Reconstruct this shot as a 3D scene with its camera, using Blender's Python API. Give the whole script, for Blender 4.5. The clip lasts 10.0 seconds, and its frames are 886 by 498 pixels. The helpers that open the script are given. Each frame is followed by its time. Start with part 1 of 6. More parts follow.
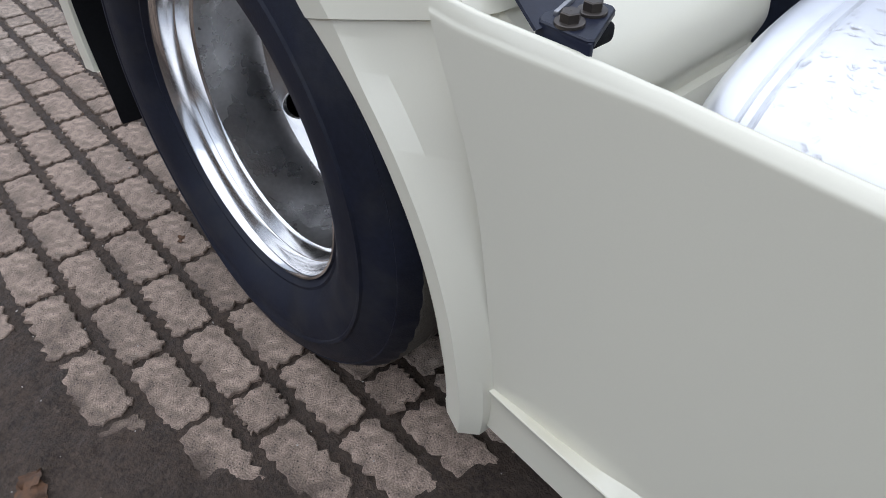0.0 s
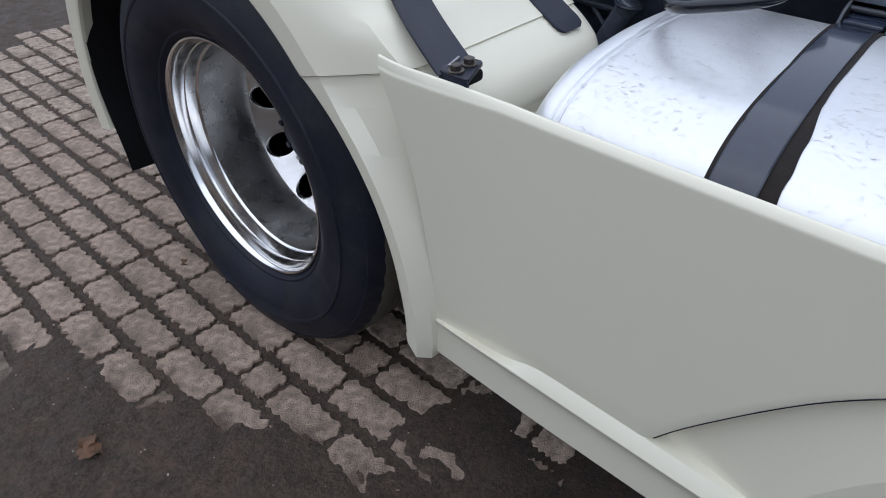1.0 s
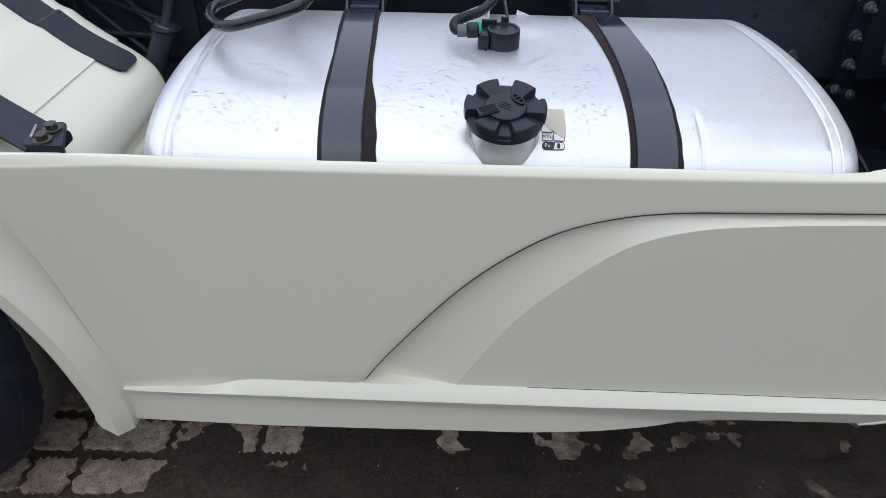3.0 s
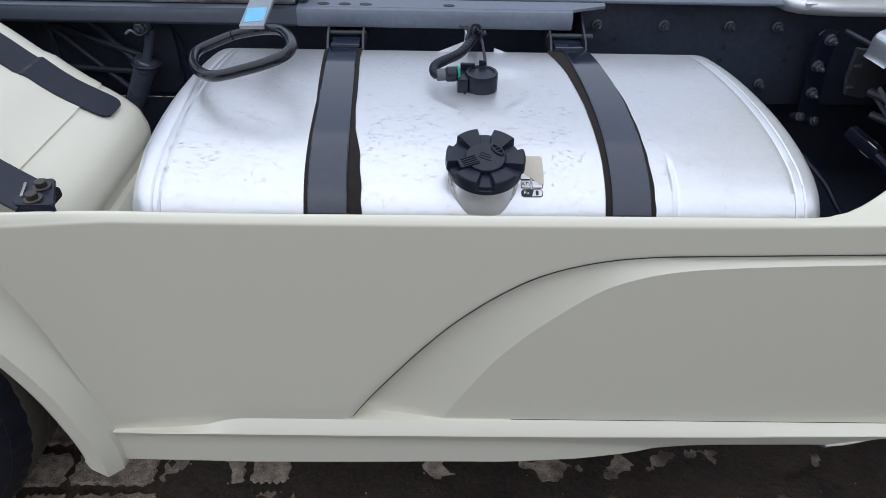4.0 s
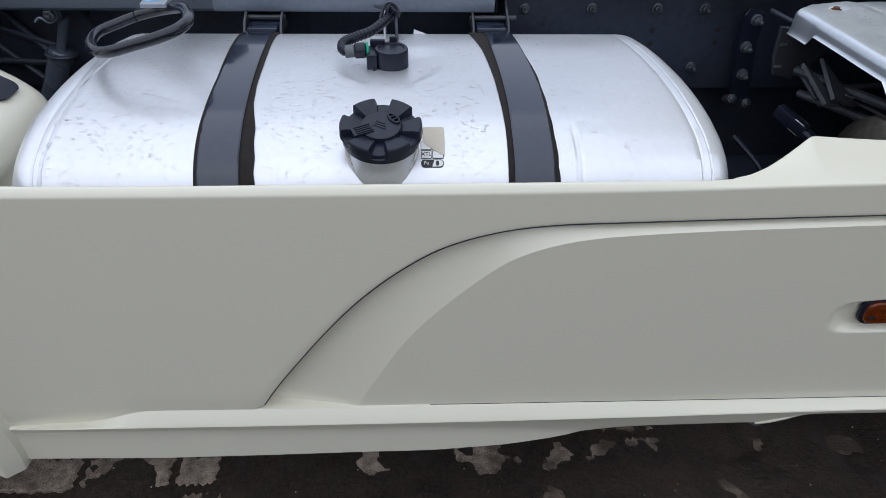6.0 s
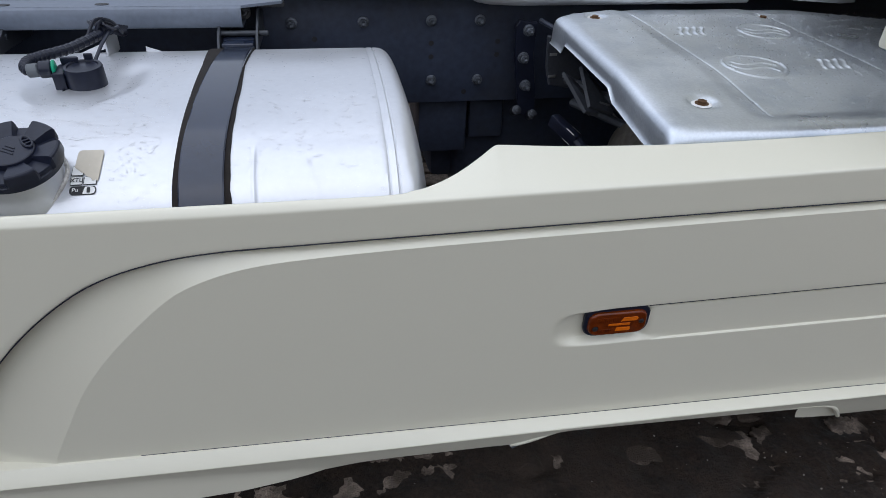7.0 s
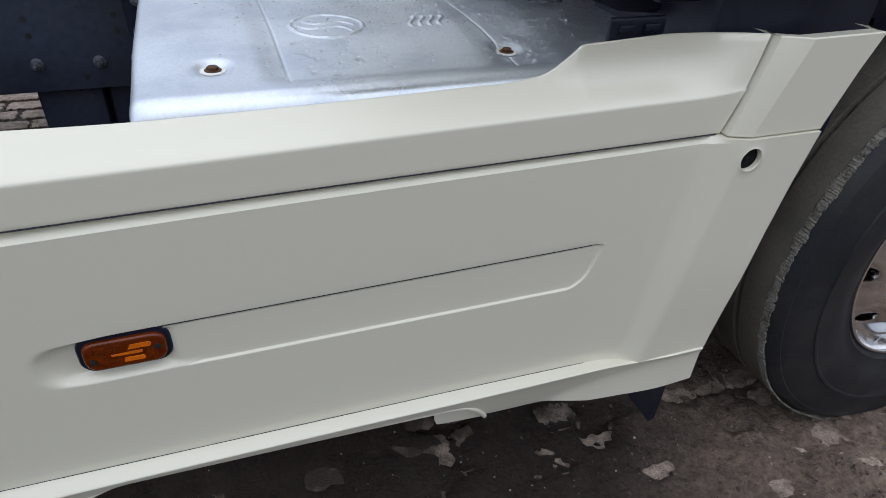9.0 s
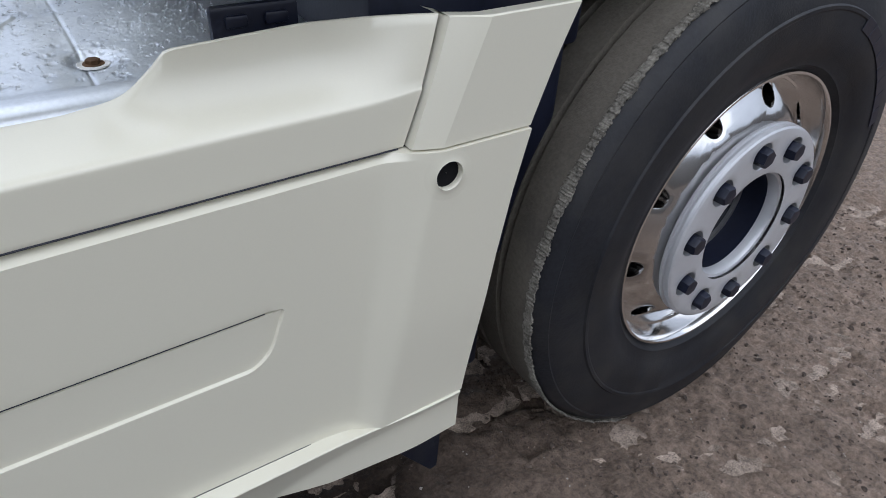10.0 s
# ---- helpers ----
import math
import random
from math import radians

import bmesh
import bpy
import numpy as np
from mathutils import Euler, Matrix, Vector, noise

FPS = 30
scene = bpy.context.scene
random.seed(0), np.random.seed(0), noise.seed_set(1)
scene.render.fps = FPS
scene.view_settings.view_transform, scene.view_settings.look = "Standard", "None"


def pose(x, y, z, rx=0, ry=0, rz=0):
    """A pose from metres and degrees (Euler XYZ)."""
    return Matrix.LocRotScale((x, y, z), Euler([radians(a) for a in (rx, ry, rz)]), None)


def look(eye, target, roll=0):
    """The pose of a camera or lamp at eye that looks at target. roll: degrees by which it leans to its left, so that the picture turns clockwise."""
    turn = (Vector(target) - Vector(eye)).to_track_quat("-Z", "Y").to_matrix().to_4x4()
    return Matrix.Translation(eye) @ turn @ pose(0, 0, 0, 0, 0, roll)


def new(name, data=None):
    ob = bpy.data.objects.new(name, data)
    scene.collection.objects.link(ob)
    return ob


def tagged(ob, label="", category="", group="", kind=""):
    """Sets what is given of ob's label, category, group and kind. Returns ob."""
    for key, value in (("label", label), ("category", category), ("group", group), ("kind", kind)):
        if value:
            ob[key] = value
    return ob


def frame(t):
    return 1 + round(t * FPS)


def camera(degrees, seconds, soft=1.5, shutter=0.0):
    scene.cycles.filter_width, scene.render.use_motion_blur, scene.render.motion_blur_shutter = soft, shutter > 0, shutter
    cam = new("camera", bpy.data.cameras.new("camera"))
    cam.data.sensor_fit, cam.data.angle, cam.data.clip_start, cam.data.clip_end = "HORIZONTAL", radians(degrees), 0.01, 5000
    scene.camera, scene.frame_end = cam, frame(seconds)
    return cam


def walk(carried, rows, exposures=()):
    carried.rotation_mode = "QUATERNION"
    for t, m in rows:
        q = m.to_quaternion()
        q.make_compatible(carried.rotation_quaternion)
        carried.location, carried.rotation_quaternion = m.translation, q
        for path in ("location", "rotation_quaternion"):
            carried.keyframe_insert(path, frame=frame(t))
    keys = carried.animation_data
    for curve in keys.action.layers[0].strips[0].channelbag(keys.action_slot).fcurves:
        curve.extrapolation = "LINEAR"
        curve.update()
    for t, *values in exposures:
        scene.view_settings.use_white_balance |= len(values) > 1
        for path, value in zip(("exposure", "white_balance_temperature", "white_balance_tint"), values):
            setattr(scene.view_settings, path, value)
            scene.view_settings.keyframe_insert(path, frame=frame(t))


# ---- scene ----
# x runs along the truck towards its front, y goes in under the truck, z is up; the side skirt lies near y = 0
cam = camera(69.0, 10.0, soft=0.3)
PATH = [
    (0, (-0.124, -0.404, 1.115), (-1.195, 0.599, -0.244), 0.9),
    (0.5, (0.018, -0.548, 1.267), (-1.122, 0.48, -0.015), 0.1),
    (1, (0.168, -0.669, 1.274), (-0.89, 0.497, 0.04), 0.0),
    (1.5, (0.228, -0.719, 1.288), (-0.572, 0.644, 0.062), 0.7),
    (2, (0.178, -0.747, 1.301), (-0.341, 0.746, 0.075), 0.7),
    (2.5, (0.154, -0.778, 1.308), (-0.066, 0.788, 0.083), 0.7),
    (2.7, (0.146, -0.785, 1.317), (0.047, 0.792, 0.091), 0.6),
    (3.8, (0.134, -0.771, 1.41), (0.192, 0.802, 0.176), 1.7),
    (4, (0.131, -0.768, 1.416), (0.192, 0.813, 0.192), 1.7),
    (4.5, (0.137, -0.761, 1.408), (0.209, 0.839, 0.21), 1.6),
    (5, (0.132, -0.767, 1.366), (0.215, 0.838, 0.176), 1.5),
    (5.2, (0.13, -0.779, 1.348), (0.216, 0.826, 0.158), 1.5),
    (6.3, (0.378, -0.783, 1.344), (0.527, 0.824, 0.162), 1.6),
    (6.5, (0.471, -0.769, 1.336), (0.657, 0.843, 0.167), 1.8),
    (7, (0.655, -0.756, 1.315), (0.96, 0.865, 0.185), 2.2),
    (7.5, (0.786, -0.723, 1.305), (1.169, 0.897, 0.196), 2.4),
    (8, (0.95, -0.733, 1.3), (1.384, 0.876, 0.195), 2.6),
    (8.5, (1.121, -0.762, 1.269), (1.611, 0.821, 0.149), 2.9),
    (9, (1.262, -0.722, 1.23), (1.858, 0.813, 0.095), 3.1),
    (9.5, (1.425, -0.64, 1.197), (2.212, 0.781, 0.031), 3.3),
    (10, (1.627, -0.59, 1.177), (2.589, 0.725, 0.018), 3.3),
]
EXPOSURES = [(0.0, 0.38, 6200, 10), (0.5, 0.13, 6150, 10), (1.0, 0.16, 6150, 10), (2.5, 0.25, 6200, 10), (4.0, 0.12, 6250, 10), (5.0, 0.04, 6250, 10), (6.5, 0.07, 6250, 10), (7.5, 0.0, 6250, 10), (8.0, -0.08, 6250, 10), (8.5, 0.12, 6250, 10), (9.5, 0.17, 6300, 10), (10.0, 0.36, 6250, 10)]
walk(cam, [(r[0], look(*r[1:])) for r in PATH], EXPOSURES)

# ---------------------------------------------------------------- world and light
world = bpy.data.worlds.new("overcast_sky")
scene.world = world
world.use_nodes = True
wn = world.node_tree
sky = wn.nodes.new("ShaderNodeTexSky")
sky.sky_type = "NISHITA"
sky.sun_disc = False
sky.sun_elevation = radians(62)
sky.sun_rotation = radians(200)
sky.air_density, sky.dust_density, sky.ozone_density = 1.0, 2.0, 3.0
# an even cloud layer in front of the blue sky
cloud = wn.nodes.new("ShaderNodeMix")
cloud.data_type = "RGBA"
cloud.inputs["Factor"].default_value = 0.82
cloud.inputs["B"].default_value = (9.7, 10.5, 12.2, 1)
wn.links.new(sky.outputs["Color"], cloud.inputs["A"])
# an overcast sky is brighter overhead than at the horizon
way = wn.nodes.new("ShaderNodeTexCoord")
split = wn.nodes.new("ShaderNodeSeparateXYZ")
wn.links.new(way.outputs["Generated"], split.inputs["Vector"])
lift = wn.nodes.new("ShaderNodeMapRange")
lift.inputs["To Min"].default_value, lift.inputs["To Max"].default_value = 0.50, 1.30
wn.links.new(split.outputs["Z"], lift.inputs["Value"])
veil = wn.nodes.new("ShaderNodeVectorMath")
veil.operation = "SCALE"
wn.links.new(cloud.outputs["Result"], veil.inputs[0])
wn.links.new(lift.outputs["Result"], veil.inputs["Scale"])
wn.links.new(veil.outputs["Vector"], wn.nodes["Background"].inputs["Color"])
wn.nodes["Background"].inputs["Strength"].default_value = 0.088

sun = new("sun", bpy.data.lights.new("sun", "SUN"))
sun.data.energy = 1.0
sun.data.angle = radians(120)
sun.data.color = (1.0, 0.99, 0.98)
sun.matrix_world = look((-0.8, -1.6, 6), (0, 0, 0))


# ---------------------------------------------------------------- materials
def mat(name, base, rough=0.5, metal=0.0, vary=0.08, scale=6.0, fine=60.0, bump=0.0, bump_scale=200.0,
        rough_vary=0.08, coat=0.0, island=False, object_random=0.0, spec=0.5, dark=None, dark_amount=0.0, dark_scale=3.0, pores=0.0, relief=0.004, relief_rough=0.5):
    """A surface with large stains, fine grain and relief, in metres."""
    m = bpy.data.materials.new(name)
    m.use_nodes = True
    nt = m.node_tree
    b = nt.nodes["Principled BSDF"]
    co = nt.nodes.new("ShaderNodeTexCoord")
    n1 = nt.nodes.new("ShaderNodeTexNoise")
    n1.inputs["Scale"].default_value, n1.inputs["Detail"].default_value = scale, 6
    n2 = nt.nodes.new("ShaderNodeTexNoise")
    n2.inputs["Scale"].default_value, n2.inputs["Detail"].default_value = fine, 4
    for n in (n1, n2):
        nt.links.new(co.outputs["Object"], n.inputs["Vector"])
    add = nt.nodes.new("ShaderNodeMath")
    add.operation = "ADD"
    nt.links.new(n1.outputs["Fac"], add.inputs[0])
    nt.links.new(n2.outputs["Fac"], add.inputs[1])
    ramp = nt.nodes.new("ShaderNodeMapRange")
    ramp.inputs["From Min"].default_value, ramp.inputs["From Max"].default_value = 0.65, 1.35
    ramp.inputs["To Min"].default_value, ramp.inputs["To Max"].default_value = 1 - vary, 1 + vary
    nt.links.new(add.outputs[0], ramp.inputs["Value"])
    last = ramp.outputs["Result"]
    if island or object_random:
        src = nt.nodes.new("ShaderNodeNewGeometry" if island else "ShaderNodeObjectInfo")
        rr = nt.nodes.new("ShaderNodeMapRange")
        amt = object_random or (0.6 if name == "dirt_crumb" else 0.15)
        rr.inputs["To Min"].default_value, rr.inputs["To Max"].default_value = 1 - amt, 1 + amt
        nt.links.new(src.outputs["Random Per Island" if island else "Random"], rr.inputs["Value"])
        mu = nt.nodes.new("ShaderNodeMath")
        mu.operation = "MULTIPLY"
        nt.links.new(last, mu.inputs[0])
        nt.links.new(rr.outputs["Result"], mu.inputs[1])
        last = mu.outputs[0]
    vm = nt.nodes.new("ShaderNodeVectorMath")
    vm.operation = "SCALE"
    vm.inputs[0].default_value = base
    nt.links.new(last, vm.inputs["Scale"])
    colour = vm.outputs["Vector"]
    if dark is not None:
        n3 = nt.nodes.new("ShaderNodeTexNoise")
        n3.inputs["Scale"].default_value, n3.inputs["Detail"].default_value, n3.inputs["Roughness"].default_value = dark_scale, 8, 0.65
        nt.links.new(co.outputs["Object"], n3.inputs["Vector"])
        k = nt.nodes.new("ShaderNodeMapRange")
        k.inputs["From Min"].default_value, k.inputs["From Max"].default_value = 0.48, 0.66
        k.inputs["To Max"].default_value = dark_amount
        nt.links.new(n3.outputs["Fac"], k.inputs["Value"])
        mix = nt.nodes.new("ShaderNodeMix")
        mix.data_type = "RGBA"
        mix.inputs["B"].default_value = (*dark, 1)
        nt.links.new(k.outputs["Result"], mix.inputs["Factor"])
        nt.links.new(colour, mix.inputs["A"])
        colour = mix.outputs["Result"]
    if pores:
        vo = nt.nodes.new("ShaderNodeTexVoronoi")
        vo.inputs["Scale"].default_value = pores
        vo.inputs["Randomness"].default_value = 1.0
        nt.links.new(co.outputs["Object"], vo.inputs["Vector"])
        pk = nt.nodes.new("ShaderNodeMapRange")
        pk.inputs["From Min"].default_value, pk.inputs["From Max"].default_value = 0.34, 0.12
        nt.links.new(vo.outputs["Distance"], pk.inputs["Value"])
        pick = nt.nodes.new("ShaderNodeMath")
        pick.operation = "GREATER_THAN"
        pick.inputs[1].default_value = 0.72
        nt.links.new(vo.outputs["Color"], pick.inputs[0])
        pm = nt.nodes.new("ShaderNodeMath")
        pm.operation = "MULTIPLY"
        nt.links.new(pk.outputs["Result"], pm.inputs[0])
        nt.links.new(pick.outputs[0], pm.inputs[1])
        px = nt.nodes.new("ShaderNodeMix")
        px.data_type = "RGBA"
        px.inputs["B"].default_value = (0.055, 0.045, 0.038, 1)
        nt.links.new(pm.outputs[0], px.inputs["Factor"])
        nt.links.new(colour, px.inputs["A"])
        colour = px.outputs["Result"]
    nt.links.new(colour, b.inputs["Base Color"])
    r2 = nt.nodes.new("ShaderNodeMapRange")
    r2.inputs["From Min"].default_value, r2.inputs["From Max"].default_value = 0.3, 0.7
    r2.inputs["To Min"].default_value, r2.inputs["To Max"].default_value = max(0.02, rough - rough_vary), min(1, rough + rough_vary)
    nt.links.new(n1.outputs["Fac"], r2.inputs["Value"])
    nt.links.new(r2.outputs["Result"], b.inputs["Roughness"])
    b.inputs["Metallic"].default_value = metal
    b.inputs["Coat Weight"].default_value = coat
    b.inputs["Coat Roughness"].default_value = 0.12
    b.inputs["Specular IOR Level"].default_value = spec
    if bump:
        n4 = nt.nodes.new("ShaderNodeTexNoise")
        n4.inputs["Scale"].default_value, n4.inputs["Detail"].default_value = bump_scale, 5
        nt.links.new(co.outputs["Object"], n4.inputs["Vector"])
        bp = nt.nodes.new("ShaderNodeBump")
        n4.inputs["Roughness"].default_value = relief_rough
        bp.inputs["Strength"].default_value, bp.inputs["Distance"].default_value = bump, relief
        nt.links.new(n4.outputs["Fac"], bp.inputs["Height"])
        nt.links.new(bp.outputs["Normal"], b.inputs["Normal"])
    return m


CREAM = mat("cream_paint", (0.713, 0.683, 0.560), 0.30, vary=0.012, scale=0.7, fine=500, bump=0.012, bump_scale=420, rough_vary=0.0, coat=0.35)
ALU = mat("brushed_aluminium", (0.70, 0.71, 0.735), 0.36, 0.72, vary=0.04, scale=5, fine=90, bump=0.04, bump_scale=60, rough_vary=0.06, dark=(0.66, 0.66, 0.67), dark_amount=0.4, dark_scale=7, spec=0.3)
POLISH = mat("polished_aluminium", (0.77, 0.765, 0.76), 0.13, 1.0, vary=0.03, scale=9, fine=90, bump=0.004, bump_scale=30, rough_vary=0.04)
BRUSHED = mat("brushed_dish", (0.54, 0.53, 0.52), 0.29, 1.0, vary=0.14, scale=14, fine=90, bump=0.004, bump_scale=60, rough_vary=0.06)
DISC = mat("satin_wheel_disc", (0.62, 0.615, 0.61), 0.24, 1.0, vary=0.06, scale=8, fine=80, bump=0.01, bump_scale=40, rough_vary=0.05)
SILVER = mat("silver_paint", (0.60, 0.61, 0.63), 0.36, 0.40, vary=0.04, scale=12)
SHIELD = mat("galvanised_sheet", (0.70, 0.735, 0.775), 0.36, 0.86, vary=0.10, scale=5, fine=220, bump=0.05, bump_scale=150, rough_vary=0.10, dark=(0.46, 0.51, 0.58), dark_amount=0.5, dark_scale=9, spec=0.3)
RUBBER = mat("tyre_rubber", (0.0080, 0.0098, 0.0190), 0.60, vary=0.35, scale=14, fine=120, bump=0.15, bump_scale=300, spec=0.3, dark=(0.03, 0.03, 0.032), dark_amount=0.45, dark_scale=11)
DUSTY = mat("dusty_tyre_rubber", (0.0135, 0.0145, 0.0180), 0.55, vary=0.45, scale=9, fine=140, bump=0.2, bump_scale=260, spec=0.35, dark=(0.038, 0.036, 0.034), dark_amount=0.55, dark_scale=7)
TREAD = mat("worn_tread_rubber", (0.115, 0.103, 0.085), 0.85, vary=0.22, scale=10, fine=160, bump=0.4, bump_scale=260, spec=0.2, dark=(0.060, 0.055, 0.050), dark_amount=0.5, dark_scale=6)
RAGGED = mat("scuffed_shoulder_rubber", (0.17, 0.158, 0.135), 0.9, vary=0.7, scale=40, fine=250, bump=0.8, bump_scale=160, spec=0.2)
BLACK = mat("black_plastic", (0.0095, 0.0120, 0.0245), 0.36, vary=0.25, scale=10, fine=90, bump=0.05, spec=0.35)
MATTE = mat("black_rubber_flap", (0.007, 0.007, 0.008), 0.85, vary=0.3, scale=12, fine=150, bump=0.15, spec=0.2)
STRAP = mat("dark_strap_steel", (0.015, 0.021, 0.040), 0.13, vary=0.2, scale=8, coat=0.35, spec=0.5)
CHASSIS = mat("chassis_paint", (0.033, 0.041, 0.065), 0.45, vary=0.25, scale=5, fine=60, bump=0.05, spec=0.3, dark=(0.045, 0.043, 0.042), dark_amount=0.4)
OILY = mat("oily_plate", (0.15, 0.145, 0.15), 0.5, vary=0.5, scale=9, fine=60, bump=0.3, bump_scale=60, dark=(0.012, 0.012, 0.014), dark_amount=0.9, dark_scale=6)
GREY = mat("grey_primer_steel", (0.135, 0.157, 0.198), 0.42, vary=0.15, scale=6, fine=80, bump=0.04)
STEEL = mat("zinc_steel", (0.36, 0.36, 0.37), 0.42, 0.9, vary=0.2, scale=40)
DULLBOLT = mat("dull_dark_bolt", (0.045, 0.050, 0.060), 0.42, 0.35, vary=0.25, scale=60)
RAILBOLT = mat("phosphated_bolt", (0.105, 0.115, 0.135), 0.40, 0.5, vary=0.25, scale=60)
BRONZE = mat("tarnished_bolt", (0.075, 0.064, 0.056), 0.38, 0.6, vary=0.35, scale=70)
RUST = mat("rusty_bolt", (0.11, 0.055, 0.022), 0.7, 0.3, vary=0.4, scale=80, bump=0.2)
WHITE = mat("white_washer", (0.78, 0.78, 0.76), 0.5, vary=0.05)
AMBER = mat("amber_lens", (0.66, 0.140, 0.004), 0.16, vary=0.25, scale=60, fine=300, coat=0.3)
AMBER_D = mat("amber_reflector", (0.120, 0.019, 0.0015), 0.10, vary=0.55, scale=70, fine=420, bump=0.03, bump_scale=500, spec=0.4)
BEIGE = mat("label_backing", (0.52, 0.47, 0.38), 0.6, vary=0.06, scale=30)
LABELW = mat("label_white", (0.72, 0.72, 0.70), 0.45, vary=0.03)
INK = mat("label_ink", (0.015, 0.015, 0.017), 0.5)
BLUE = mat("blue_sticker", (0.16, 0.50, 0.75), 0.4, vary=0.15, scale=40)
GREEN = mat("green_ring", (0.0, 0.30, 0.16), 0.45)
CABLE = mat("cable_grey", (0.10, 0.11, 0.12), 0.5, vary=0.15, scale=50)
LINER = mat("strap_liner_rubber", (0.017, 0.0135, 0.012), 0.8, vary=0.3, scale=30, bump=0.2, spec=0.25)
PAVER = mat("concrete_paver", (0.282, 0.214, 0.168), 0.82, vary=0.75, scale=40, fine=300, bump=1.0, bump_scale=260, object_random=0.14, spec=0.3, dark=(0.125, 0.096, 0.074), dark_amount=0.75, dark_scale=7, pores=150)
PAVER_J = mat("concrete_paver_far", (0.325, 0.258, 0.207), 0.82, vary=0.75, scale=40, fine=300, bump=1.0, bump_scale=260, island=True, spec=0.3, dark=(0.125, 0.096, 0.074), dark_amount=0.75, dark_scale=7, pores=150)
DIRT = mat("damp_shade_dirt", (0.0285, 0.0192, 0.0135), 0.66, vary=0.8, scale=14, fine=110, bump=1.0, bump_scale=75, rough_vary=0.2, spec=0.3, dark=(0.047, 0.033, 0.024), dark_amount=0.6, dark_scale=8, relief=0.012, relief_rough=0.72)
# drier and paler at both ends; the dark middle holds damp and painted shade
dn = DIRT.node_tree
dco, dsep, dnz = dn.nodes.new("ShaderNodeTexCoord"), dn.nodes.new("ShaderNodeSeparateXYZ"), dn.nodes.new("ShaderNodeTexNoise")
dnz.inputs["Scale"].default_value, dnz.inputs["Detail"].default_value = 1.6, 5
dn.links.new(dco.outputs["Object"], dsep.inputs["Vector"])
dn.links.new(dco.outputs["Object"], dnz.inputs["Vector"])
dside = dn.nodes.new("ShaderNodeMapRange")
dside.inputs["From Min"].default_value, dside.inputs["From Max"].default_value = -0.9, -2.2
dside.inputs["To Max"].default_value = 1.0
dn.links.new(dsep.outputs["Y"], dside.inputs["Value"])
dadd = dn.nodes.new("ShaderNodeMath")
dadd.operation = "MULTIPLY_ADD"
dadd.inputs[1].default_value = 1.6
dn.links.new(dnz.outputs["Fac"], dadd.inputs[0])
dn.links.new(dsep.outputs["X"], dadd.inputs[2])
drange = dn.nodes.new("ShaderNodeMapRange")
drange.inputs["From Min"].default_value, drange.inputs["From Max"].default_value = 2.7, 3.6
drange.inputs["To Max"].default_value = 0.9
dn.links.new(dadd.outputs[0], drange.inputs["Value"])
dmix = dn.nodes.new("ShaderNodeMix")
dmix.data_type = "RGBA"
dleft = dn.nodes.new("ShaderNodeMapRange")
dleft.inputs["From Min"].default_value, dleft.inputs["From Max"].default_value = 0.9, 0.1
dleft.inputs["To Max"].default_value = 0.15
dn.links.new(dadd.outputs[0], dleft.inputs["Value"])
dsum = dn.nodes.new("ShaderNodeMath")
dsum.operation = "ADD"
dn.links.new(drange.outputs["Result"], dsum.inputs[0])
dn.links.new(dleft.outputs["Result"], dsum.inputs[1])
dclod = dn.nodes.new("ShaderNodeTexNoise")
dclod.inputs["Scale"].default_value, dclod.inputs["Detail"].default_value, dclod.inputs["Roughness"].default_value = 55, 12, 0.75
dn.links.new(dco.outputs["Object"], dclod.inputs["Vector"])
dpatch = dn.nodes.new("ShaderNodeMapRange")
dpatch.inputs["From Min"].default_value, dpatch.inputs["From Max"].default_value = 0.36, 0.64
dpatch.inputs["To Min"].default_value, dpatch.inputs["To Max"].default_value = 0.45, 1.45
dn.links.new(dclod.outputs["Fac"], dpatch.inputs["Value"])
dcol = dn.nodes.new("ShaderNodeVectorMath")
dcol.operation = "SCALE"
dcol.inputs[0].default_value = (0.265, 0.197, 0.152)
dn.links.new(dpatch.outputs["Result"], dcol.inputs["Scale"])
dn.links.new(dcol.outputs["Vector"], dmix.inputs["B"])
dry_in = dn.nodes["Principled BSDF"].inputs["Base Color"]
damp_shade_out = dry_in.links[0].from_socket
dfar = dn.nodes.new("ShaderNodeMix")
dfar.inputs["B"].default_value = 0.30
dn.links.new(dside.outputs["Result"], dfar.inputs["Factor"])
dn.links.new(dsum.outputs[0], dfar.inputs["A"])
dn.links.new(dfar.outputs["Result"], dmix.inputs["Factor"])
dn.links.new(damp_shade_out, dmix.inputs["A"])
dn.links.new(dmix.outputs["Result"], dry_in)


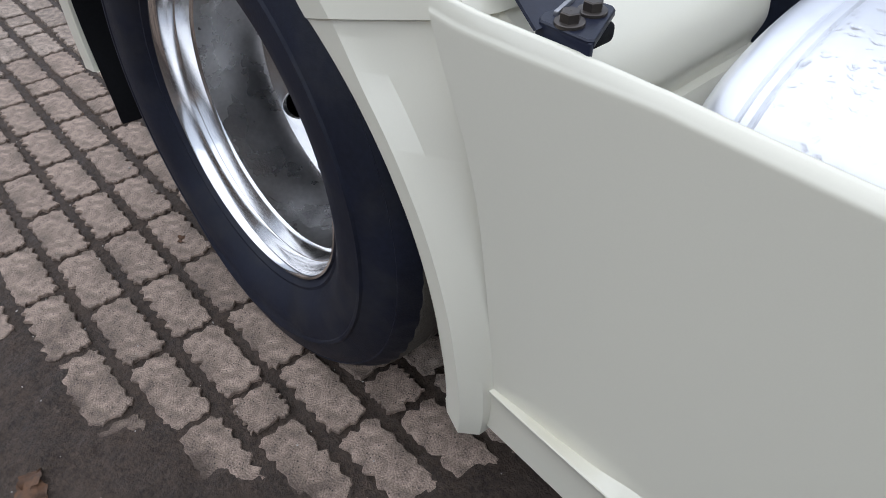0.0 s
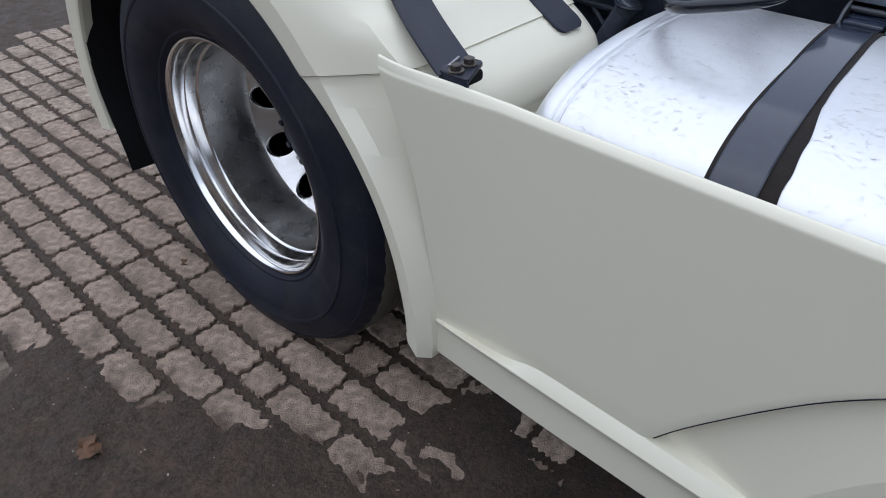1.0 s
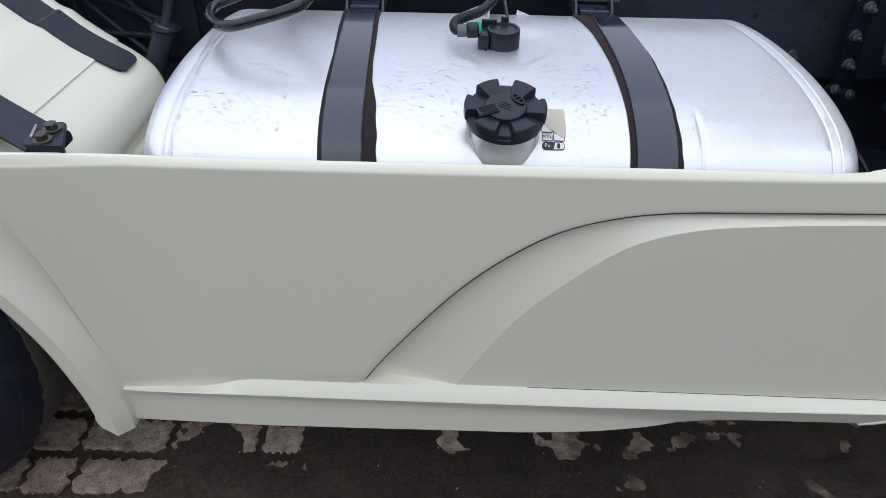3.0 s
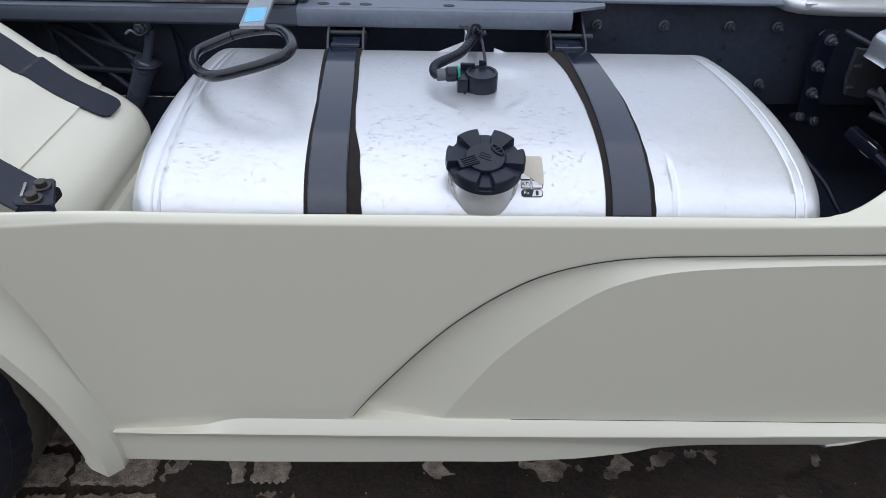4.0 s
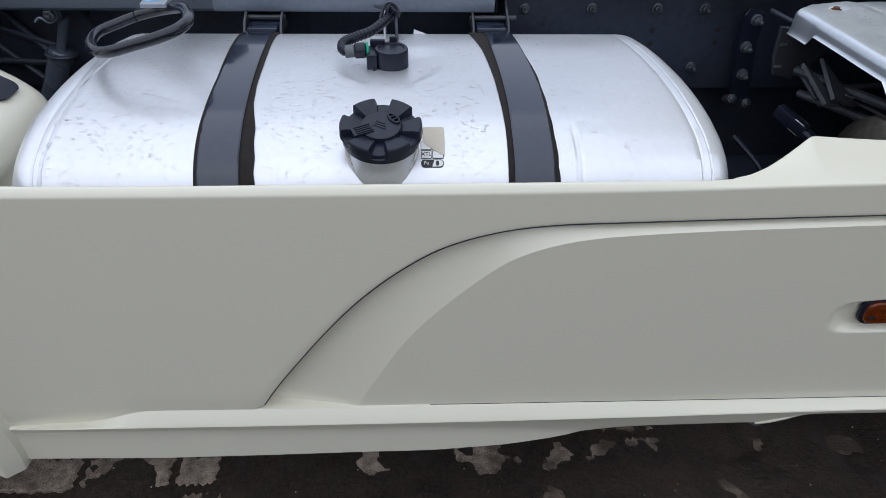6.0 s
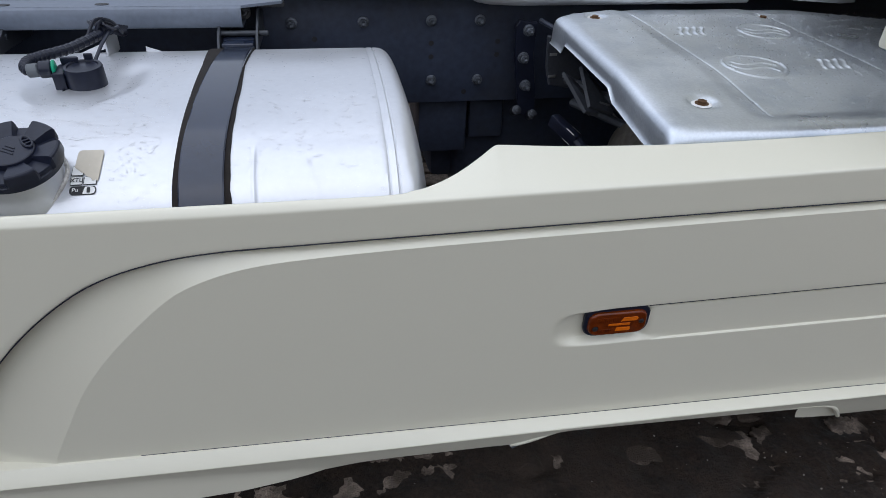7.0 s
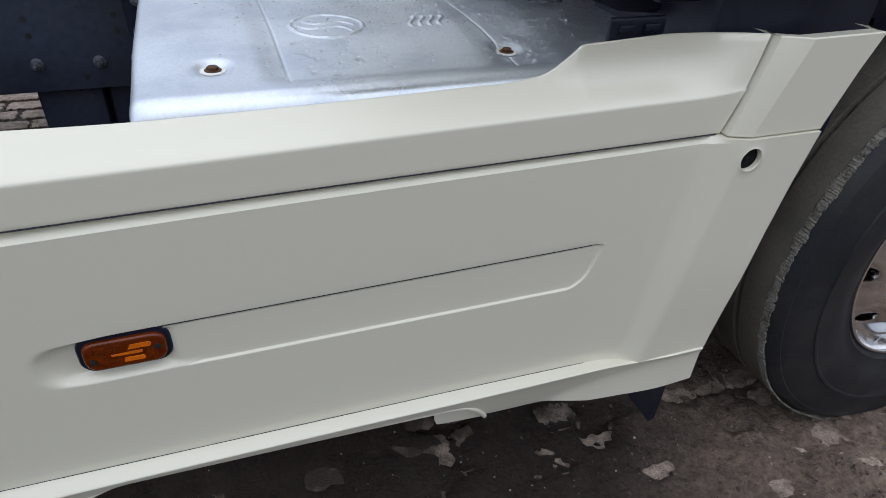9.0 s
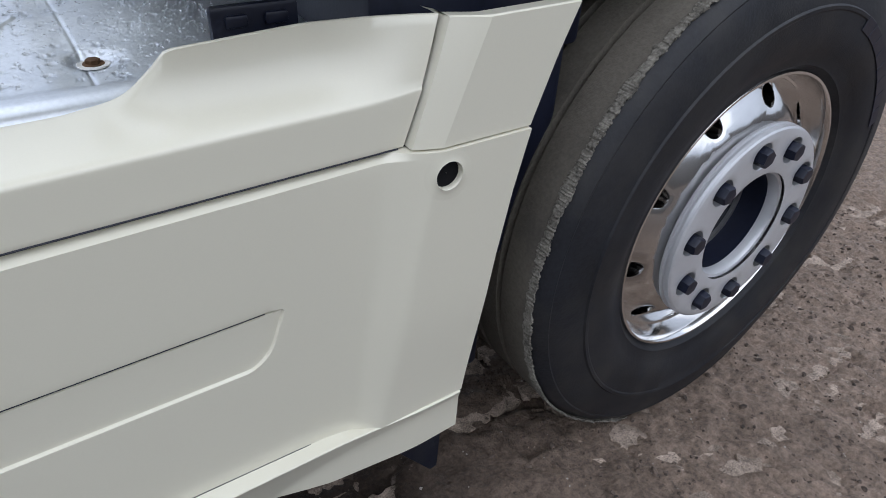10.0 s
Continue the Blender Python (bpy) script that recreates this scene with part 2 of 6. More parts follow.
def dirt_film(m):
    """A thin film of dirt over the stones, thicker towards the dirt that lies along the skirt."""
    nt = m.node_tree
    pos, sep, nz = nt.nodes.new("ShaderNodeNewGeometry"), nt.nodes.new("ShaderNodeSeparateXYZ"), nt.nodes.new("ShaderNodeTexNoise")
    nz.inputs["Scale"].default_value, nz.inputs["Detail"].default_value, nz.inputs["Roughness"].default_value = 7.0, 8, 0.62
    nt.links.new(pos.outputs["Position"], sep.inputs["Vector"])
    nt.links.new(pos.outputs["Position"], nz.inputs["Vector"])
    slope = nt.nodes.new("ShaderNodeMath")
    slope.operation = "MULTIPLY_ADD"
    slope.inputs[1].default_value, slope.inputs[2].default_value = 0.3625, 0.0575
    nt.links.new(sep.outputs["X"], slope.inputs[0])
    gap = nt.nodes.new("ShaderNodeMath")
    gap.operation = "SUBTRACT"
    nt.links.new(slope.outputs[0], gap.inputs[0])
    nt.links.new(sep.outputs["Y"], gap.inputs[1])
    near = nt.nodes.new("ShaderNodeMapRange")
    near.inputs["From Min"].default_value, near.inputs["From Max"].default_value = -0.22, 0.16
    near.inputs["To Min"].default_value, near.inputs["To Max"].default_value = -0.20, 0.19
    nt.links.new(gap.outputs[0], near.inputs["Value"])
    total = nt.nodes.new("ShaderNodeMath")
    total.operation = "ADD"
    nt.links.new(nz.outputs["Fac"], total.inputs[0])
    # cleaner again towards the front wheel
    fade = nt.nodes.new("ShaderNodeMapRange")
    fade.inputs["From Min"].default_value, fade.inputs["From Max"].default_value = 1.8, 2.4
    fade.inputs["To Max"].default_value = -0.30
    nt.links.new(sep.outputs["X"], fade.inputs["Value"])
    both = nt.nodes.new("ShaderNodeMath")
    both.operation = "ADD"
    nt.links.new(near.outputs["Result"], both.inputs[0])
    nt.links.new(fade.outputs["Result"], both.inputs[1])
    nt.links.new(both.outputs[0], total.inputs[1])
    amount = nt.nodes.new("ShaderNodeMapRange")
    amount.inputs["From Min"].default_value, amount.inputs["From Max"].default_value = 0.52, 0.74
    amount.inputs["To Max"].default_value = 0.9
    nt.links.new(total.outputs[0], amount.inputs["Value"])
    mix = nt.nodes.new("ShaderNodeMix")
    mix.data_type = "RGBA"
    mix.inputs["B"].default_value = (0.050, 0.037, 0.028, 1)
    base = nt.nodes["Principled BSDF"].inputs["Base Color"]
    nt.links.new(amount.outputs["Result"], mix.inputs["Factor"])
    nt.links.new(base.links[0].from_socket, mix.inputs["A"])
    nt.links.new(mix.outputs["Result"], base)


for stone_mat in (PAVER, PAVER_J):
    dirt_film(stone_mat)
CLOD = mat("dirt_crumb", (0.095, 0.070, 0.055), 0.9, vary=0.5, scale=30, fine=300, island=True, bump=0.5)
GRIT = mat("pale_grit", (0.36, 0.33, 0.29), 0.8, vary=0.3, scale=30, island=True)
LEDGE = mat("dark_ledge_paint", (0.065, 0.078, 0.102), 0.4, vary=0.15, scale=6, fine=80, bump=0.04)
SLEEVE = mat("glossy_black_sleeve", (0.008, 0.010, 0.017), 0.18, vary=0.15, scale=40, coat=0.12, spec=0.4)
WELD = mat("stained_weld", (0.46, 0.44, 0.41), 0.45, 0.8, vary=0.4, scale=60, fine=250, bump=0.6, bump_scale=300)
LEAF = mat("dry_brown_leaf", (0.10, 0.05, 0.025), 0.75, vary=0.4, scale=60, bump=0.3)

WATER = bpy.data.materials.new("water_drops")
WATER.use_nodes = True
wb = WATER.node_tree.nodes["Principled BSDF"]
wb.inputs["Base Color"].default_value = (1, 1, 1, 1)
wb.inputs["Roughness"].default_value = 0.02
wb.inputs["IOR"].default_value = 1.33
wb.inputs["Transmission Weight"].default_value = 1.0


# ---------------------------------------------------------------- mesh helpers
def link(name, V, F, material, parent=None, label="", sharp=35):
    me = bpy.data.meshes.new(name)
    me.from_pydata([tuple(map(float, v)) for v in V], [], F)
    me.materials.append(material)
    me.shade_smooth()
    me.set_sharp_from_angle(angle=radians(sharp))
    ob = new(name, me)
    attach(ob, parent)
    if label:
        tagged(ob, label)
    return ob


def attach(ob, parent):
    if parent is not None:
        ob.parent = parent
        ob.matrix_parent_inverse = base_of(parent).inverted()


def base_of(ob):
    m = ob.matrix_basis.copy()
    while ob.parent is not None:
        m = base_of(ob.parent) @ ob.matrix_parent_inverse @ m
        break
    return m


def empty(name, place, parent=None):
    ob = new(name)
    ob.empty_display_size = 0.1
    attach(ob, parent)
    ob.matrix_basis = Matrix.Translation(place)
    return ob


def join(*parts):
    V, F = [], []
    for v, f in parts:
        k = len(V)
        V += [tuple(p) for p in v]
        F += [tuple(i + k for i in q) for q in f]
    return V, F


def grid(rows, wrap_u=False, wrap_v=False):
    n, m = len(rows), len(rows[0])
    V = [p for r in rows for p in r]
    F = []
    for i in range(n if wrap_u else n - 1):
        for j in range(m if wrap_v else m - 1):
            a, b = i * m + j, i * m + (j + 1) % m
            c, d = ((i + 1) % n) * m + (j + 1) % m, ((i + 1) % n) * m + j
            F.append((a, b, c, d))
    return V, F


def move(vf, m):
    return [m @ Vector(p) for p in vf[0]], vf[1]


def box(x0, x1, y0, y1, z0, z1, bev=0.004, seg=2):
    bm = bmesh.new()
    bmesh.ops.create_cube(bm, size=1)
    for v in bm.verts:
        v.co = ((x0 + x1) / 2 + v.co.x * (x1 - x0), (y0 + y1) / 2 + v.co.y * (y1 - y0), (z0 + z1) / 2 + v.co.z * (z1 - z0))
    if bev:
        bmesh.ops.bevel(bm, geom=list(bm.edges), offset=bev, segments=seg, profile=0.5, affect="EDGES")
    bm.verts.index_update()
    out = [v.co.copy() for v in bm.verts], [tuple(v.index for v in f.verts) for f in bm.faces]
    bm.free()
    return out


def axis_frame(p, n):
    q = Vector(n).normalized().to_track_quat("Z", "Y")
    return Matrix.Translation(p) @ q.to_matrix().to_4x4()


def lathe(profile, n=32, wobble=None):
    """Turns (radius, height) rows round the z axis."""
    rows = []
    for i in range(n):
        a = 2 * math.pi * i / n
        rows.append([(r * math.cos(a), r * math.sin(a), h) if wobble is None else wobble(r, h, a, i) for r, h in profile])
    V, F = grid(rows, wrap_u=True)
    return V, F


def rod(p, q, r, n=14, bev=0.15):
    p, q = Vector(p), Vector(q)
    h = (q - p).length
    e = min(r * bev, h / 3)
    return move(lathe([(0.0005, 0), (r - e, 0), (r, e), (r, h - e), (r - e, h), (0.0005, h)], n), axis_frame(p, q - p))


def tube(points, r, n=10, closed=False):
    P = [Vector(p) for p in points]
    k = len(P)
    rows = []
    up = Vector((0.13, 0.21, 0.97))
    for i in range(k):
        a, b = (P[(i - 1) % k], P[(i + 1) % k]) if closed else (P[max(i - 1, 0)], P[min(i + 1, k - 1)])
        t = (b - a).normalized()
        s = t.cross(up).normalized()
        u = s.cross(t)
        rows.append([P[i] + (s * math.cos(w) + u * math.sin(w)) * r for w in (2 * math.pi * j / n for j in range(n))])
    V, F = grid(rows, wrap_u=closed, wrap_v=True)
    if not closed:
        F.append(tuple(range(n)))
        F.append(tuple(reversed(range((k - 1) * n, k * n))))
    return V, F


def smooth_line(pts, per=8, closed=False):
    P = [Vector(p) for p in pts]
    out = []
    k = len(P)
    for i in range(k if closed else k - 1):
        p0, p1, p2, p3 = (P[(i + d) % k] for d in (-1, 0, 1, 2)) if closed else (P[max(i - 1, 0)], P[i], P[i + 1], P[min(i + 2, k - 1)])
        for j in range(per):
            t = j / per
            out.append(0.5 * (2 * p1 + (p2 - p0) * t + (2 * p0 - 5 * p1 + 4 * p2 - p3) * t * t + (3 * p1 - p0 - 3 * p2 + p3) * t ** 3))
    if not closed:
        out.append(P[-1])
    return out


def plate(outline, thick, m, bev=0.0):
    """A flat plate from a 2D outline (counter-clockwise), with a chamfered upper rim, laid by the pose m."""
    k = len(outline)
    c = Vector((sum(p[0] for p in outline) / k, sum(p[1] for p in outline) / k))
    V = [Vector((*p, 0)) for p in outline] + [Vector((*p, thick - bev)) for p in outline]
    V += [Vector((*(Vector(p) + (c - Vector(p)).normalized() * bev), thick)) for p in outline]
    F = [tuple(reversed(range(k)))]
    for a in (0, k):
        F += [(a + i, a + (i + 1) % k, a + k + (i + 1) % k, a + k + i) for i in range(k)]
    F.append(tuple(range(2 * k, 3 * k)))
    return move((V, F), m)


def rounded(w, h, r, n=6):
    out = []
    for cx, cy, a0 in ((w / 2 - r, h / 2 - r, 0), (-w / 2 + r, h / 2 - r, 90), (-w / 2 + r, -h / 2 + r, 180), (w / 2 - r, -h / 2 + r, 270)):
        out += [(cx + r * math.cos(radians(a0 + 90 * i / n)), cy + r * math.sin(radians(a0 + 90 * i / n))) for i in range(n + 1)]
    return out


def hexbolt(r, h, washer=1.5, stud=0.0):
    parts = [lathe([(r * washer, 0), (r * washer, h * 0.25), (r * washer * 0.9, h * 0.3), (0.0005, h * 0.3)], 18)]
    parts.append(lathe([(r, h * 0.3), (r, h * 0.92), (r * 0.85, h), (0.0005, h)], 6))
    if stud:
        parts.append(lathe([(r * 0.45, h), (r * 0.45, h + stud), (r * 0.3, h + stud * 1.1), (0.0005, h + stud * 1.1)], 10))
    return join(*parts)


def interp(x, table):
    return float(np.interp(x, [t[0] for t in table], [t[1] for t in table]))


def smooth(t):
    t = min(1.0, max(0.0, t))
    return t * t * (3 - 2 * t)


# ---------------------------------------------------------------- ground
def cover(x, y):
    """How far the dirt lies over the pavers: 0 clean, 1 buried."""
    edge = interp(x, ((-4.0, -1.1), (-2.2, -0.74), (-1.6, -0.57), (-1.2, -0.46), (-0.9, -0.35), (-0.6, -0.16), (-0.3, 0.10), (0.2, 0.22)))
    s = smooth((edge - y) / 0.36 + 0.5)
    if x > -0.6:
        s = max(s, 0.52 * smooth((x + 0.75) / 0.3))
        s = max(s, 0.67 * smooth((x + 0.60) / 0.15) * smooth((y + 0.16) / 0.08))
    if x > 1.5:
        s = max(s, 0.52 - 0.045 * smooth((x - 2.1) / 0.5))
    return s * (1 - smooth((y - 1.2) / 0.5))


def dirt_height(x, y):
    s = cover(x, y)
    big = noise.noise(Vector((x * 7, y * 7, 0.3)))
    mid = noise.noise(Vector((x * 21, y * 21, 4.1)))
    small = noise.noise(Vector((x * 60, y * 60, 9.7)))
    h = -0.010 + 0.017 * s
    if s > 0.5 and x > 0.6:
        w = smooth((x - 0.6) / 0.6)
        h += w * (0.0012 + 0.0038 * (1 - smooth((x - 1.7) / 0.5)) - 0.014 * smooth((noise.noise(Vector((x * 9.5, y * 12, 6.6))) - 0.30) / 0.10))
    h += (0.0010 + 0.0125 * min(1, 2 * s) * (1 - 0.45 * smooth((s - 0.8) / 0.2))) * big + (0.0015 + 0.0085 * s) * mid + 0.0035 * small
    if x > 1.6:
        h += smooth((x - 1.6) / 0.6) * (0.016 * (abs(noise.noise(Vector((x * 22, y * 22, 2.2)))) - 0.2) + 0.010 * noise.noise(Vector((x * 62, y * 62, 5.2))))
    return h


def spaced(a, b, step, far):
    core = list(np.arange(a, b + step / 2, step))
    out, d = [], step
    v = b
    while v < far:
        d *= 1.6
        v += d
        out.append(v)
    left, d, v = [], step, a
    while v > -far:
        d *= 1.6
        v -= d
        left.append(v)
    return left[::-1] + core + out


gx, gy = spaced(-3.4, 4.2, 0.0125, 900), spaced(-1.15, 1.2, 0.0125, 900)
ground_rows = [[(x, y, dirt_height(x, y) if -6 < x < 6 and -4 < y < 5 else -0.009) for y in gy] for x in gx]
V, F = grid(ground_rows)
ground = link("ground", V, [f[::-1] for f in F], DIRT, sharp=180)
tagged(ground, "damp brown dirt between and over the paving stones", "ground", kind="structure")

# unseen plain wall, added well behind the camera to block low sky
sky_block = link("sky_block_wall", *box(-60, 60, -11.4, -11.0, 0.0, 3.4, 0.02), mat("block_wall_plaster", (0.16, 0.15, 0.14), 0.9, vary=0.2, scale=0.6, fine=6))
tagged(sky_block, "plain grey-brown wall, added unseen to block low sky", "wall", kind="structure")

# ---------------------------------------------------------------- the truck
truck = tagged(empty("truck_tractor", (0.8, 1.25, 0)), "cream tractor truck with side skirts, aluminium fuel tank and polished rims", "truck")

# --- side skirt: profile lines along the truck
ARC = ((0.0, 0.420), (0.03, 0.468), (0.069, 0.523), (0.13, 0.603), (0.187, 0.668), (0.252, 0.725), (0.32, 0.768), (0.40, 0.794), (0.487, 0.8055), (0.60, 0.8085), (0.9, 0.814), (1.4, 0.8215), (2.0, 0.828))
ARC2 = ((-0.03, 0.02), (0.165, 0.405), (0.212, 0.494), (0.25, 0.562), (0.29, 0.617), (0.34, 0.672), (0.405, 0.732), (0.455, 0.760), (0.52, 0.779), (0.6, 0.788), (0.75, 0.795), (1.0, 0.801), (1.4, 0.809), (2.0, 0.818), (2.2, 0.820))
BAND = ((-0.46, 0.403), (-0.41, 0.398), (-0.34, 0.392), (-0.31, 0.394), (-0.274, 0.400), (-0.24, 0.411), (-0.215, 0.416), (-0.18, 0.4165), (0.0, 0.412), (0.5, 0.402), (1.05, 0.391), (1.6, 0.382), (1.78, 0.377), (1.93, 0.3725), (2.1, 0.374))


def eased(pts):
    """The same line of (x, z) pairs, drawn as a smooth curve."""
    return tuple((p.x, p.y) for p in smooth_line([(x, z, 0) for x, z in pts], 6))


ARC, ARC2 = eased(ARC), eased(ARC2)
CREASE = ((-0.56, 0.893), (-0.52, 0.8835), (-0.45, 0.876), (-0.40, 0.872), (-0.34, 0.869), (-0.2, 0.867), (0.2, 0.8655), (0.6, 0.8665), (0.9, 0.872), (1.2, 0.877), (1.5, 0.884), (1.8, 0.890), (1.95, 0.893), (2.05, 0.900))
TOP_Y = ((-0.56, 0.009), (-0.45, 0.012), (0.70, 0.012), (0.735, 0.014), (0.774, 0.024), (0.804, 0.038), (0.832, 0.053), (0.860, 0.067), (0.888, 0.080), (1.0, 0.076), (1.2, 0.072), (1.4, 0.074), (1.6, 0.080), (1.70, 0.076), (1.735, 0.068), (1.752, 0.064), (1.8, 0.060), (1.9, 0.058), (2.06, 0.012))
TOP_Z = ((-0.56, 0.909), (-0.535, 0.902), (-0.50, 0.8955), (-0.45, 0.890), (-0.40, 0.8845), (-0.36, 0.880), (-0.32, 0.877), (-0.2, 0.8745), (0.0, 0.8735), (0.70, 0.8730), (0.735, 0.8735), (0.774, 0.8755), (0.804, 0.8790), (0.832, 0.886), (0.860, 0.898), (0.880, 0.9085), (0.89, 0.9095), (1.0, 0.904), (1.2, 0.901), (1.6, 0.906), (1.68, 0.911), (1.715, 0.920), (1.745, 0.945), (1.757, 0.957), (1.775, 0.962), (1.9, 0.970), (1.98, 0.974), (2.06, 0.974))
CREASE, TOP_Z = eased(CREASE), eased(TOP_Z)
REAR = ((0.28, -0.437), (0.43, -0.446), (0.506, -0.453), (0.60, -0.464), (0.686, -0.474), (0.765, -0.490), (0.836, -0.513), (0.897, -0.531), (0.93, -0.537))
FRONT = ((0.26, 2.088), (0.37, 2.096), (0.51, 2.114), (0.64, 2.132), (0.74, 2.149), (0.833, 2.170), (0.92, 2.201), (0.98, 2.227))
UPFRONT = ((0.80, 1.986), (0.826, 1.990), (0.935, 2.030), (0.977, 2.044))


def flare(x, z):
    return -0.048 * min(1.0, max(0.0, (-0.32 - x) / 0.215)) ** 1.3 * (0.5 + 0.5 * smooth((z - 0.35) / 0.55))


def ridge_lines(z):
    """Where the bevel at the front of the panels begins and ends at the height z."""
    left = interp(z, ((0.37, 1.905), (0.422, 1.918), (0.645, 1.944), (0.826, 1.962), (0.98, 2.045)))
    right = interp(z, ((0.37, 1.946), (0.638, 1.990), (0.818, 2.028), (0.98, 2.092)))
    return left, right


def ridge(x, z):
    """The front end of the lower panel stands a little proud."""
    left, right = ridge_lines(z)
    t = (x - left) / (right - left)
    ramp = min(1.0, max(0.0, t))
    return -(0.018 + 0.007 * smooth((z - 0.38) / 0.2)) * (0.25 * smooth(t) + 0.75 * ramp)


def steps(*spans):
    out = []
    for a, b, s in spans:
        n = max(1, round((b - a) / s))
        out += [a + (b - a) * i / n for i in range(n)]
    return out + [spans[-1][1]]


skirt = empty("side_skirt", (0.8, 0, 0.28), truck)


def upper_panel():
    rows = []
    for x in steps((-0.556, -0.44, 0.008), (-0.44, 0.0, 0.02), (0.0, 0.5, 0.012), (0.5, 0.74, 0.02), (0.74, 0.92, 0.006), (0.92, 1.64, 0.03), (1.64, 1.80, 0.006), (1.80, 2.044, 0.015)):
        lo = interp(x, BAND) if x < 0 else interp(x, ARC) + 0.0015
        cz, ty, tz = interp(x, CREASE), interp(x, TOP_Y), interp(x, TOP_Z)
        col = [(x, 0.030, lo + 0.004), (x, 0.004, lo), (x, 0.0008, lo + 0.0006), (x, 0.0, lo + 0.003)]
        for k in range(1, 14):
            z = lo + 0.003 + (cz - 0.0065 - lo - 0.003) * k / 13
            col.append((x, 0.0, z))
        hollow = 0.018 * smooth((x - 1.66) / 0.12) * (1 - smooth((x - 1.90) / 0.12))
        # a plain rounded edge along the tank, a sloping shoulder further forward
        w = 0.75 + 0.25 * smooth((x - 0.66) / 0.10)
        for k in range(11):
            a = radians(90) * k / 10
            ry, rz = (ty - 0.002) * (1 - math.cos(a)), cz - 0.006 + (tz + 0.0008 - cz + 0.006) * math.sin(a)
            t = (k - 3) / 7
            if k < 4:
                sy, sz = ((0.0, cz - 0.004), (0.0003, cz - 0.0022), (0.0011, cz - 0.0006), (0.0024, cz + 0.0008))[k]
            else:
                sy = 0.0024 + (ty - 0.0064) * t + hollow * math.sin(math.pi * t) * 0.9
                sz = cz + 0.0008 + (tz - cz - 0.0008) * t - hollow * 0.4 * math.sin(math.pi * t)
            col.append((x, ry + (sy - ry) * w, rz + (sz - rz) * w))
        col += [(x, ty - 0.0015, tz + 0.0008), (x, ty + 0.0012, tz + 0.0008), (x, ty + 0.0034, tz - 0.0008), (x, ty + 0.0042, tz - 0.004), (x, ty + 0.0044, tz - 0.05)]
        # ends follow the cut lines of the rear and front edges
        out = []
        for px, py, pz in col:
            ez = pz if py < ty + 0.0045 else tz
            if x < -0.449:
                edge = interp(ez, REAR)
                u = (x + 0.556) / 0.107
                px = edge + u * (-0.449 - edge)
            if x > 1.95:
                edge = interp(pz, UPFRONT)
                px = 1.95 + (x - 1.95) / 0.094 * (edge - 1.95)
            out.append((px, py + flare(px, ez), pz))
        rows.append(out)
    V, F = grid(rows)
    link("upper_panel", V, F, CREAM, skirt, sharp=60)


def tray_rim(x):
    """The lower and upper edge of the shallow tray that runs forward from the side lamp."""
    return 0.5665 + 0.002 * (x - 1.16) / 0.63, 0.646 + 0.0085 * (x - 1.16) / 0.63


def tray_end(z):
    """Where the tray ends at the height z: a slanting end with a tight upper and a wide lower corner."""
    bot, top = tray_rim(1.8)
    zz = min(top, max(bot, z))
    x = 1.8265 - 0.36 * (top - zz)
    for r, d in ((0.010, top - zz), (0.034, zz - bot)):
        if d < r:
            x -= 0.9 * (r - math.sqrt(max(0.0, r * r - (r - d) ** 2)))
    return x


def pill(x, z):
    """Depth of the tray, and of the scoop behind the lamp."""
    bot, top = tray_rim(x)
    end = tray_end(z)
    start, r = 0.976, 0.034
    for gap in (top - z, z - bot):
        if gap < r:
            start += 1.6 * (r - math.sqrt(max(0.0, r * r - (r - max(0.0, gap)) ** 2)))
    d = min(top - z, z - bot, (x - start) * 0.45, (end - x) * 0.9)
    base = smooth(d / (0.0022 + 0.011 * (1 - smooth((x - 1.145) / 0.05))))
    deep = 0.0045 + 0.0110 * (1 - smooth((x - 1.135) / 0.03))
    if x < 1.05:
        deep *= smooth((x - start) / 0.055)
    # sharp undercut below the upper edge
    nick = 0.020 * math.exp(-((top - z - 0.0026) / 0.0020) ** 2) * smooth((x - start - 0.03) / 0.04) * smooth((end - 0.004 - x) / 0.008)
    return base * deep + nick


def lower_y(x, z):
    za, z2 = interp(x, ARC), interp(x, ARC2)
    s = (za - z) / max(0.006, za - z2)
    rec = 0.026 * (1 - min(1, max(0, s))) * (1 - smooth((x - 1.95) / 0.05))
    lean = 0.022 * (0.80 - z) * (1 - smooth((x - 1.85) / 0.1))
    return rec + ridge(x, z) + pill(x, z) + lean - 0.004


HOLE = (2.041, 0.792)


